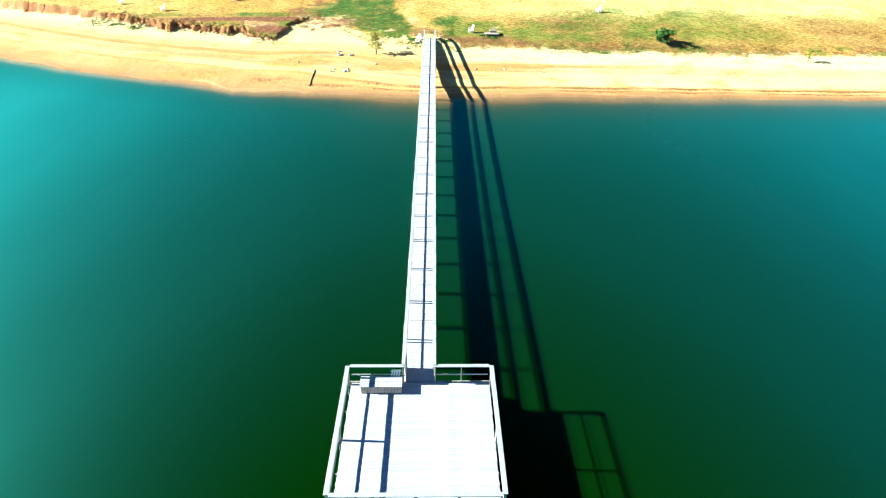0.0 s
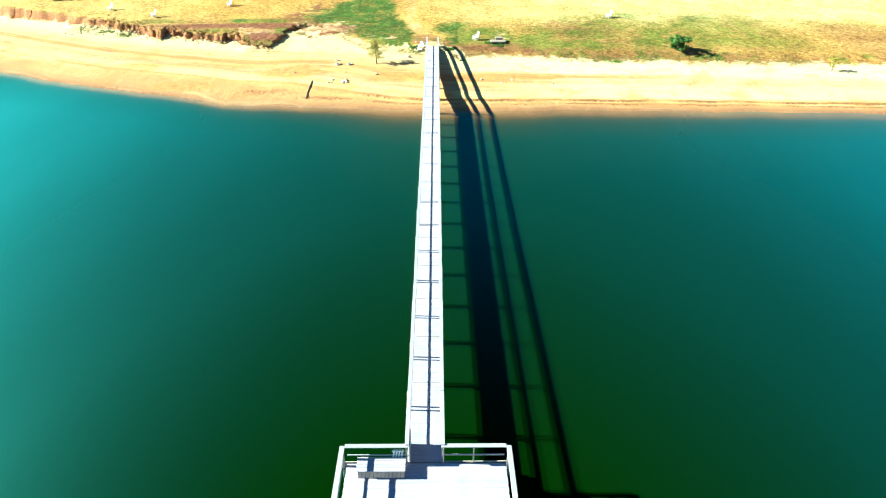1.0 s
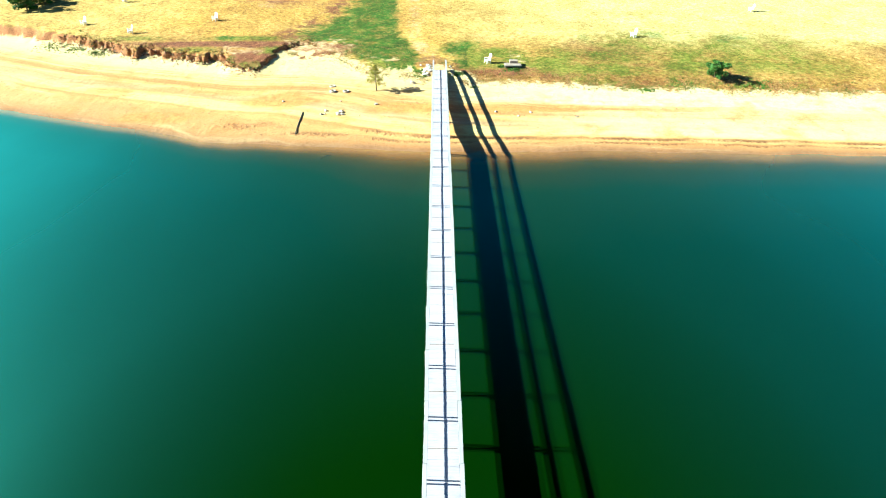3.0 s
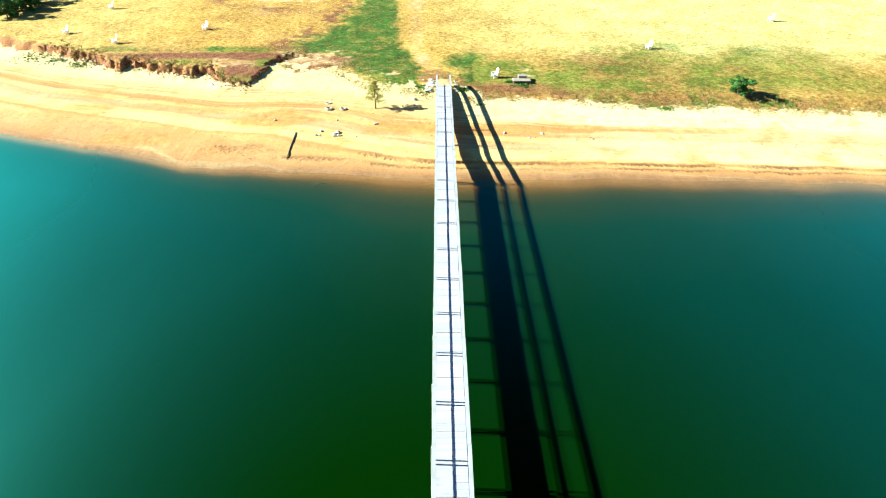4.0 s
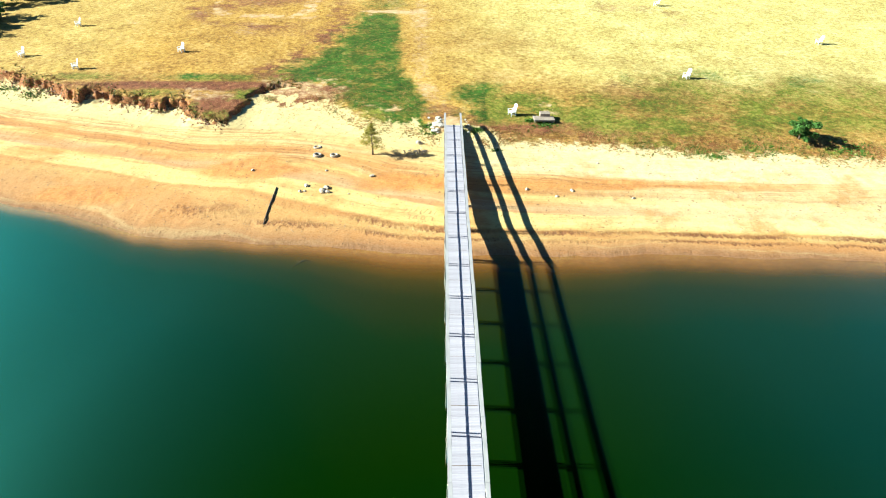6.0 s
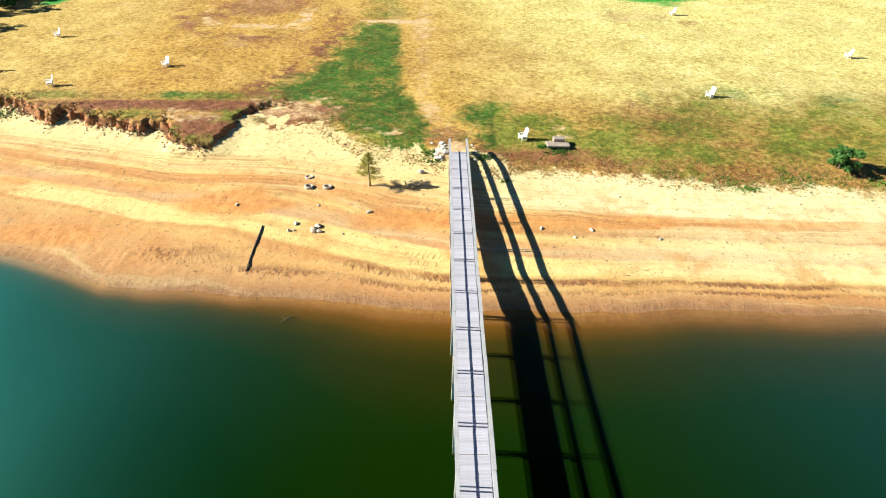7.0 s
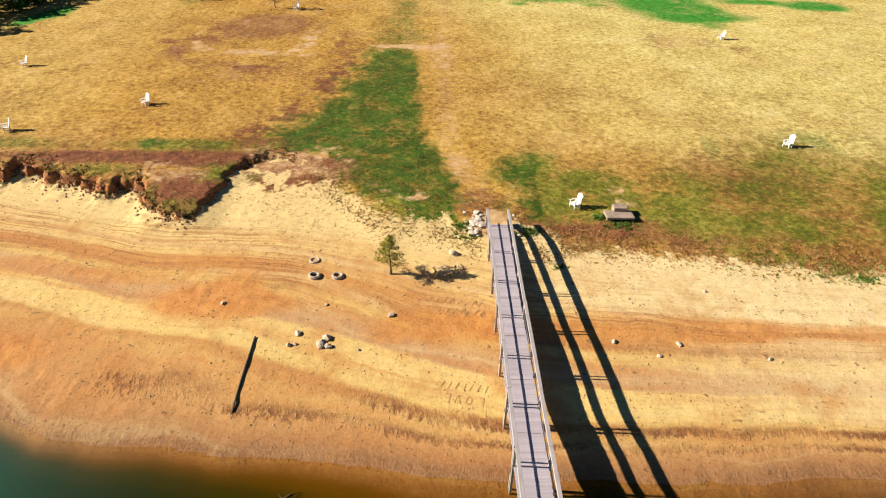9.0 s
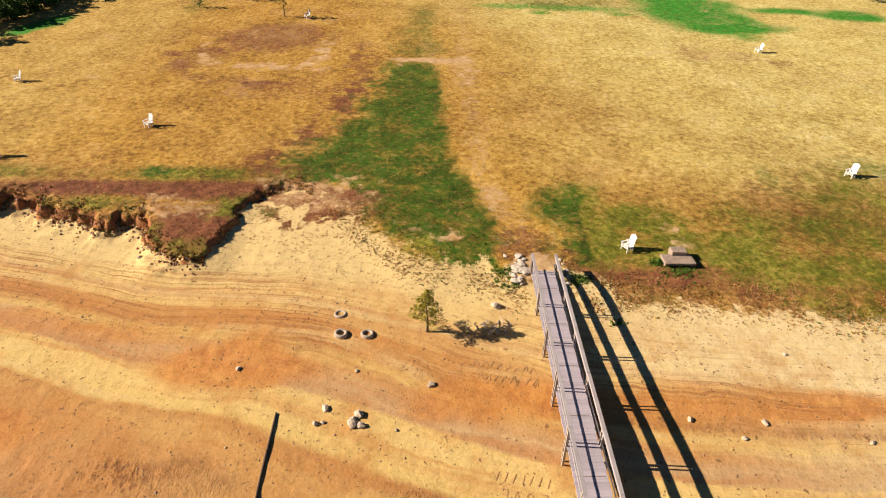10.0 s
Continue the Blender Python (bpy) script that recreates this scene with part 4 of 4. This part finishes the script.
def tree(name, x, y, height, spread, label, category, leaf_mat, seed, leaves=3500, leaf=0.22, bare=0.25, cone=0.0, trunk=0.025, group="", slim=0.5):
    r = random.Random(seed)
    rn = np.random.RandomState(seed)
    ob = thing(name, label, category, pose(x, y, gz(x, y) - 0.05), group)
    bm = bmesh.new()
    lean = (r.uniform(-0.05, 0.05) * height, r.uniform(-0.05, 0.05) * height)
    spine = [(lean[0] * t + r.uniform(-0.01, 0.01) * height, lean[1] * t, height * 0.93 * t) for t in (0, 0.15, 0.35, 0.55, 0.78, 1)]
    add_tube(bm, spine, [height * trunk * k for k in (1.35, 1.0, 0.8, 0.55, 0.3, 0.08)], 9)
    tips = []
    n_limbs = 22 if cone else 16
    for i in range(n_limbs):
        t = bare + (0.97 - bare) * (i + 0.5) / n_limbs
        k = t * (len(spine) - 1)
        j = min(int(k), len(spine) - 2)
        base = Vector(spine[j]).lerp(Vector(spine[j + 1]), k - j)
        a = i * 2.4 + r.uniform(-0.4, 0.4)
        reach = spread * ((1 - t) ** 0.8 * 1.1 + 0.12 if cone else math.sin(math.pi * (0.18 + 0.75 * (t - bare) / (1 - bare))) * r.uniform(0.7, 1.1))
        rise = reach * r.uniform(0.1, 0.5)
        tip = base + Vector((math.cos(a) * reach, math.sin(a) * reach, rise))
        bend = base.lerp(tip, 0.5) + Vector((0, 0, reach * 0.1))
        add_tube(bm, [base, bend, tip], [height * trunk * 0.32 * (1 - 0.6 * t), height * trunk * 0.2 * (1 - 0.6 * t), height * trunk * 0.05], 5)
        tips += [(tip, reach), (bend, reach * 0.8)]
    part("trunk", bm, M_BARK, ob, smooth=True)
    tips.append((Vector(spine[-1]), spread * 0.3))
    pos, sizes = [], []
    for q in range(leaves):
        tip, reach = tips[rn.randint(len(tips))]
        rad = max(0.12 * height ** 0.5, 0.36 * reach)
        d = rn.normal(size=3)
        d = d / (np.linalg.norm(d) + 1e-9) * rad * rn.uniform(0.15, 1.0) ** 0.5
        d[2] *= 0.7
        p = np.array(tip) + d
        if p[2] > 0.05:
            pos.append(p)
            sizes.append(leaf * rn.uniform(0.5, 1.1))
    part("crown", leaves_mesh("crown", pos, sizes, leaf_mat, seed, slim), None, ob)
    return ob


tree("cypress_sapling", -6.2, -4.25, 2.65, 0.85, "young feathery cypress growing alone on the sand", "sapling", M_FEATHER, 3, 2600, 0.09, 0.26, 1.0, 0.024, slim=0.26)
tree("round_bush", 27.9, -1.7, 1.75, 1.1, "dense dark green bush at the lawn's edge", "bush", M_BUSH, 5, 4200, 0.12, 0.08, 0.0, 0.03)
tree("small_shrub", 42.8, -7.38, 1.5, 0.5, "small leaning brown shrub on the sand", "shrub", M_FEATHER, 8, 350, 0.1, 0.35, 0.0, 0.03)
tree("lawn_tree", -24.3, 47.6, 3.4, 0.8, "slender young tree with yellowing leaves on the lawn", "tree", M_YELLOW, 12, 700, 0.11, 0.25, 0.0, 0.016, slim=0.4)
tree("lawn_tree", -31.0, 55.0, 3.0, 0.8, "slender young tree with yellowing leaves on the lawn", "tree", M_YELLOW, 13, 600, 0.11, 0.2, 0.0, 0.016, slim=0.4)
tree("lawn_tree", -35.4, 51.0, 2.0, 0.7, "small green sapling on the lawn", "tree", M_BUSH, 14, 500, 0.1, 0.15, 0.0, 0.018, slim=0.4)
WOOD = ((-74, 27, 6.5, 3.0), (-76, 34, 7.5, 3.4), (-75, 42, 8, 3.6), (-73, 50, 8, 3.8), (-69, 58, 8, 3.8), (-82, 46, 11, 4.6), (-80, 57, 11, 4.8), (-60, 66, 7.5, 3.6), (48.0, 67.5, 9, 4), (57.5, 68.0, 10, 4.5), (66, 66, 9, 4.2))
for i, (x, y, h, s) in enumerate(WOOD):
    tree("broadleaf_tree", x, y, h, s, "large dark green leafy tree at the lawn's far side", "tree", M_LEAF, 30 + i, 5200, 0.34, 0.14, group="trees round the lawn")
UNDER = ((-54.0, 21.5, 2.4), (-53.2, 24.5, 2.2), (-54.6, 28.0, 2.8), (-56.5, 24.5, 3.2), (-55.0, 36.2, 3.2), (-57.5, 33.5, 2.4), (-57.8, 38.6, 2.6), (-56.0, 41.8, 3.0), (-54.3, 43.6, 2.8), (-58.5, 44.5, 3.6), (-53.8, 46.6, 2.8), (-57.0, 48.2, 3.4), (-53.6, 49.8, 2.9), (-55.6, 52.6, 3.2), (-52.2, 54.6, 2.8), (-50.0, 58.6, 2.6), (-59.5, 52.5, 3.8), (-58.0, 29.0, 2.2), (-61.5, 40.5, 4.0))
for i, (x, y, h) in enumerate(UNDER):
    tree("understorey_bush", x, y, h, h * 0.72, "dark leafy bush under the trees", "bush", M_LEAF, 60 + i, 2600, 0.2, 0.06, group="bushes under the trees")

# driftwood heap beside the sapling's shadow
heap = thing("driftwood_heap", "tangled heap of grey driftwood sticks on the sand", "driftwood", pose(-2.77, -4.11, gz(-2.77, -4.11)))
rd = random.Random(9)
for i in range(26):
    a, ln = rd.uniform(0, 6.28), rd.uniform(0.25, 0.7)
    c = Vector((rd.gauss(0, 0.42), rd.gauss(0, 0.28), 0.05 + rd.uniform(0, 0.18)))
    d = Vector((math.cos(a), math.sin(a), rd.uniform(-0.15, 0.5))) * ln / 2
    bm = add_tube(bmesh.new(), [c - d, c + Vector((rd.uniform(-.04, .04), rd.uniform(-.04, .04), 0.03)), c + d], (0.035, 0.028, 0.012), 5)
    part("stick", bm, M_DRIFT, heap)


# ---- writing scratched into the sand ----
def groove(bm, at, pts, width=0.04):
    """A shallow scratched line through the points, laid on the sand; at: the place and turn of the writing."""
    fine = [pts[0]]
    for p, q in zip(pts, pts[1:]):
        fine += [(p[0] + (q[0] - p[0]) * k / 5, p[1] + (q[1] - p[1]) * k / 5) for k in range(1, 6)]
    for a, b in zip(fine, fine[1:]):
        d = Vector((b[0] - a[0], b[1] - a[1], 0))
        n = Vector((-d.y, d.x, 0)).normalized() * width / 2
        q = [bm.verts.new(Vector((p[0], p[1], 0)) + side * n) for p, side in ((a, 1), (b, 1), (b, -1), (a, -1))]
        for v in q:
            w = at @ Vector((v.co.x, v.co.y, 0))
            v.co.z = max(gz(w.x + i, w.y + j) for i in (-0.05, 0.05) for j in (-0.05, 0.05)) + 0.01
        bm.faces.new(q)


LETTERS = {"L": (((0, 1), (0, 0), (0.55, 0)),), "O": (((0.3, 0), (0.05, 0.3), (0.05, 0.7), (0.3, 1), (0.55, 0.7), (0.55, 0.3), (0.3, 0)),), "V": (((0, 1), (0.3, 0), (0.6, 1)),), "E": (((0.55, 1), (0, 1), (0, 0), (0.55, 0)), ((0, 0.5), (0.42, 0.5)))}
rw = random.Random(17)
low_at = pose(-1.45, -13.05, 0, 0, 0, 171)
writing = thing("sand_writing", "word and marks scratched into the damp sand", "writing", low_at)
for i, ch in enumerate("LOVE"):
    bm = bmesh.new()
    for stroke in LETTERS[ch]:
        groove(bm, low_at, [(i * 0.5 + px * 0.45, py * 0.5) for px, py in stroke])
    part("letter", bm, M_GROOVE, writing)
for i in range(7):
    bm, x0 = bmesh.new(), -0.1 + i * 0.33
    groove(bm, low_at, [(x0, -0.75), (x0 + rw.uniform(0.03, 0.15), -0.3)])
    part("mark", bm, M_GROOVE, writing)
high_at = pose(-4.2, -6.5, 0, 0, 0, -9)
scribble = thing("sand_scribble", "rows of slanting marks scratched into the dry sand", "writing", high_at)
for row in range(2):
    for i in range(8):
        bm, x0, y0 = bmesh.new(), 0.2 + row * 0.25 + i * 0.36 + rw.uniform(-0.06, 0.06), -0.75 * row + rw.uniform(-0.05, 0.05)
        groove(bm, high_at, [(x0, y0), (x0 + rw.uniform(0.1, 0.22), y0 + rw.uniform(0.3, 0.5)), (x0 + rw.uniform(0.2, 0.34), y0 + rw.uniform(0.0, 0.3))])
        part("mark", bm, M_GROOVE, scribble)


# ---- grass, weeds and pebbles ----
def tufts(name, x, y, height, mat, seed, label, blades=3, width=0.03):
    r = np.random.RandomState(seed)
    n = len(x)
    z = ground_z(x, y)
    verts = []
    for b in range(blades):
        a = r.uniform(0, 6.283, n)
        ox, oy = r.normal(0, 0.04, n), r.normal(0, 0.04, n)
        h = height * r.uniform(0.6, 1.2, n)
        lx, ly = r.normal(0, 0.5, n) * h, r.normal(0, 0.5, n) * h
        w = width * r.uniform(0.7, 1.3, n)
        for px, py, pz in ((ox - np.cos(a) * w, oy - np.sin(a) * w, -0.01 + 0 * h), (ox + np.cos(a) * w, oy + np.sin(a) * w, -0.01 + 0 * h), (ox + lx, oy + ly, h)):
            verts.append(np.stack([x + px, y + py, z + pz], -1))
    v = np.stack(verts, 1).reshape(-1, 3)
    me = bpy.data.meshes.new(name)
    me.from_pydata(v.tolist(), [], np.arange(len(v)).reshape(-1, 3).tolist())
    me.materials.append(mat)
    return tagged(new(name, me), label, "grass", kind="stuff")


rs = np.random.RandomState(77)
tx, ty = rs.uniform(-40, 34, 70000), rs.uniform(-5, 30, 70000)
keep = rs.rand(70000) < np.clip(1.3 - (ty + 5) / 32, 0.2, 1)
tx, ty = tx[keep], ty[keep]
tg, tgreen, tred, tbare = ground_masks(tx, ty)
pick = rs.rand(len(tx))
on = (tg > 0.5) & (pick > tbare * 1.2)
is_green = on & (tgreen > 0.55 + 0.35 * (pick - 0.5))
is_red = on & ~is_green & (tred > 0.45)
is_dry = on & ~is_green & ~is_red & (rs.rand(len(tx)) < 0.5) & (ty < 3.5)
hh = 0.02 + 0.03 * rs.rand(len(tx))
tufts("dry_grass", tx[is_dry], ty[is_dry], hh[is_dry], M_DRYGRASS, 1, "short sun-dried yellow lawn grass")
tufts("green_grass", tx[is_green], ty[is_green], hh[is_green], M_GREENGRASS, 2, "short green lawn grass")
tufts("rust_grass", tx[is_red], ty[is_red], hh[is_red], M_RUSTWEED, 3, "low rust-red dry weeds")
# taller weeds along the ragged edge of the lawn
ex = rs.uniform(-12.5, 42, 60000)
ed = rs.uniform(-3.4, 1.2, 60000)
ey = edge_y(ex, curve(EDGE, ex)) + ed
dense = np.exp(-((ed + 1.3) / 1.2) ** 2) * (0.35 + 0.65 * sstep(0.5, 2.0, ex)) * (0.25 + 1.1 * sstep(0.35, 0.65, vnoise(ex, ey, 0.8, 63)))
ok = (rs.rand(60000) < dense * 0.5) & (np.abs(ex) > 0.9)
ex, ey, ed = ex[ok], ey[ok], ed[ok]
kind = rs.rand(len(ex)) + 0.25 * (vnoise(ex, ey, 2.2, 65) - 0.5)
green_w = (kind > 0.87 - 0.08 * sstep(-1, 0.5, ed) - 0.12 * sstep(10, 20, ex))
straw_w = ~green_w & (kind > 0.42)
rust_w = ~green_w & ~straw_w
for name, sel, mat, seed, words in (("green_weeds", green_w, M_GREENGRASS, 4, "green weeds along the lawn's ragged edge"), ("straw_weeds", straw_w, M_DRYGRASS, 7, "straw-coloured weeds along the lawn's ragged edge"), ("rust_weeds", rust_w, M_RUSTWEED, 5, "rusty dry weeds along the lawn's ragged edge")):
    tufts(name, ex[sel], ey[sel], 0.03 + 0.06 * rs.rand(int(sel.sum())) ** 2, mat, seed, words, 4, 0.035)
# weeds hanging over the eroded rim
hx = rs.uniform(-44, -14, 9000)
hd = rs.uniform(-0.35, 1.3, 9000)
hy = edge_y(hx, curve(EDGE, hx)) + hd
ok = rs.rand(9000) < 0.4 * np.exp(-np.clip(hd, 0, 9) / 0.6) * (0.3 + sstep(0.35, 0.65, vnoise(hx, hy, 0.9, 68)))
hx, hy = hx[ok], hy[ok]
tone = rs.rand(len(hx)) * 0.6 + 0.4 * vnoise(hx, hy, 2.0, 69)
for name, sel, mat, seed, words in (("rim_greens", tone > 0.6, M_GREENGRASS, 14, "green weeds hanging over the eroded bank"), ("rim_straw", (tone <= 0.6) & (tone > 0.4), M_DRYGRASS, 15, "straw grass hanging over the eroded bank"), ("rim_rust", tone <= 0.4, M_RUSTWEED, 16, "rusty weeds hanging over the eroded bank")):
    tufts(name, hx[sel], hy[sel], 0.05 + 0.10 * rs.rand(int(sel.sum())), mat, seed, words, 4, 0.035)
# lush clumps beside the landing and the slab
kx, ky = [], []
for cx, cy, r, n in ((-2.1, 0.1, 0.4, 90), (-1.8, -0.6, 0.3, 50), (1.9, -0.3, 0.35, 90), (6.55, 1.0, 0.22, 110), (7.6, 0.3, 0.5, 110), (3.3, -3.5, 0.25, 30), (24.5, -3.2, 1.0, 90), (19.0, -3.6, 0.8, 60), (31.5, -3.2, 1.0, 140), (-45.5, 10.6, 1.2, 160), (-42.0, 9.4, 1.1, 160), (-39.0, 7.8, 0.8, 120), (20.5, -4.2, 0.35, 60)):
    kx += list(cx + rs.normal(0, r, n))
    ky += list(cy + rs.normal(0, r * 0.6, n))
kx, ky = np.array(kx), np.array(ky)
tufts("lush_weeds", kx, ky, 0.06 + 0.10 * rs.rand(len(kx)), M_LUSH, 8, "lush green weeds in clumps on the lawn's edge", 5, 0.035)
# sparse weeds on the dry upper sand
sx, sy2 = rs.uniform(-17.5, -1, 3600), -3.5 + 12 * rs.rand(3600) ** 0.8
ok = 0.6 * vnoise(sx, sy2 * 2.2, 1.5, 67) + 0.4 * vnoise(sx, sy2 * 2.0, 0.6, 66) + 0.3 * rs.rand(3600) - 0.2 * sstep(5, -2, sy2) > 0.66
sx, sy2 = sx[ok], sy2[ok]
tufts("sand_weeds", sx, sy2, 0.015 + 0.04 * rs.rand(len(sx)), M_RUSTWEED, 6, "sparse small dry weeds on the upper sand", 4, 0.025)
# clods fallen from the eroded bank
cv, cf = [], []
for i in range(1500):
    cx = rs.uniform(-46, -18.7)
    cy = float(edge_y(cx, curve(EDGE, cx))) + 0.1 - abs(rs.normal(0.0, 0.65))
    s, cz, k = 0.025 + 0.11 * rs.rand() ** 2.5, gz(cx, cy), len(cv)
    for dx, dy, dz in ((1, 0, 0), (0.3, 0.9, 0), (-0.8, 0.5, 0), (-0.7, -0.6, 0), (0.4, -0.9, 0), (0.5, 0.3, 0.8), (-0.4, 0.3, 0.9), (0.1, -0.5, 0.7)):
        cv.append((cx + dx * s * rs.uniform(0.7, 1.2), cy + dy * s * rs.uniform(0.7, 1.2), cz + dz * s * rs.uniform(0.7, 1.1) - 0.02))
    cf += [(k, k + 1, k + 5), (k + 1, k + 2, k + 6), (k + 1, k + 6, k + 5), (k + 2, k + 3, k + 6), (k + 3, k + 4, k + 7), (k + 3, k + 7, k + 6), (k + 4, k, k + 7), (k, k + 5, k + 7), (k + 5, k + 6, k + 7)]
cme = bpy.data.meshes.new("clods")
cme.from_pydata(cv, [], cf)
cme.materials.append(M_CLOD)
tagged(new("clods", cme), "clods of red clay fallen from the eroded bank", "clay clods", kind="stuff")

pv, pf = [], []
for i in range(1500):
    px, py = rs.uniform(-30, 30), rs.uniform(-15, 3)
    if py > float(edge_y(px, py)) - 0.2:
        continue
    s, pz, k = rs.uniform(0.02, 0.055) * (1.6 if rs.rand() < 0.06 else 1), gz(px, py), len(pv)
    for dx, dy, dz in ((1, 0, 0), (0.3, 0.9, 0.1), (-0.8, 0.5, 0), (-0.7, -0.6, 0.1), (0.4, -0.9, 0), (0.1, 0.1, 0.75)):
        pv.append((px + dx * s * rs.uniform(0.7, 1.2), py + dy * s * rs.uniform(0.7, 1.2), pz + dz * s - 0.004))
    pf += [(k + j, k + (j + 1) % 5, k + 5) for j in range(5)]
pme = bpy.data.meshes.new("pebbles")
pme.from_pydata(pv, [], pf)
pme.materials.append(M_PEBBLE)
tagged(new("pebbles", pme), "scattered small pebbles and clods on the sand", "pebbles", kind="stuff")

# ---- deck planks ----
plank_meshes = [mesh_from(box(1.27 + d, 0.1478, 0.036, bevel=0.003), "plank", M_DECK) for d in (0.0, 0.02, -0.015, 0.03)]
n_planks = int(57.9 / 0.148)
rest = bmesh.new()
for i in range(n_planks):
    y, dz = 0.2 - 0.148 * (i + 0.5), R.uniform(-0.003, 0.003)
    m = pose(R.uniform(-0.012, 0.012), y, DECK - 0.018 + dz, R.uniform(-0.4, 0.4), R.uniform(-0.15, 0.15), R.uniform(-0.15, 0.15))
    if i < 296:
        part("plank", plank_meshes[R.randrange(4)], None, walkway, m=m)
    else:
        me = plank_meshes[R.randrange(4)].copy()
        me.transform(m)
        rest.from_mesh(me)
tagged(part("plank_run", rest, M_DECK, walkway), kind="stuff")
long_planks = [mesh_from(box(w, 0.1478, 0.036, bevel=0.003), "plank", M_DECK) for w in (5.84, 5.81)]
y = PY0 - 0.02
while y > PY1 + 0.1:
    for x in (0.05,):
        part("plank", long_planks[R.randrange(2)], None, platform, m=pose(x, y - 0.07, DECK - 0.018 + R.uniform(-0.003, 0.003), R.uniform(-0.4, 0.4), 0, 0))
    y -= 0.148
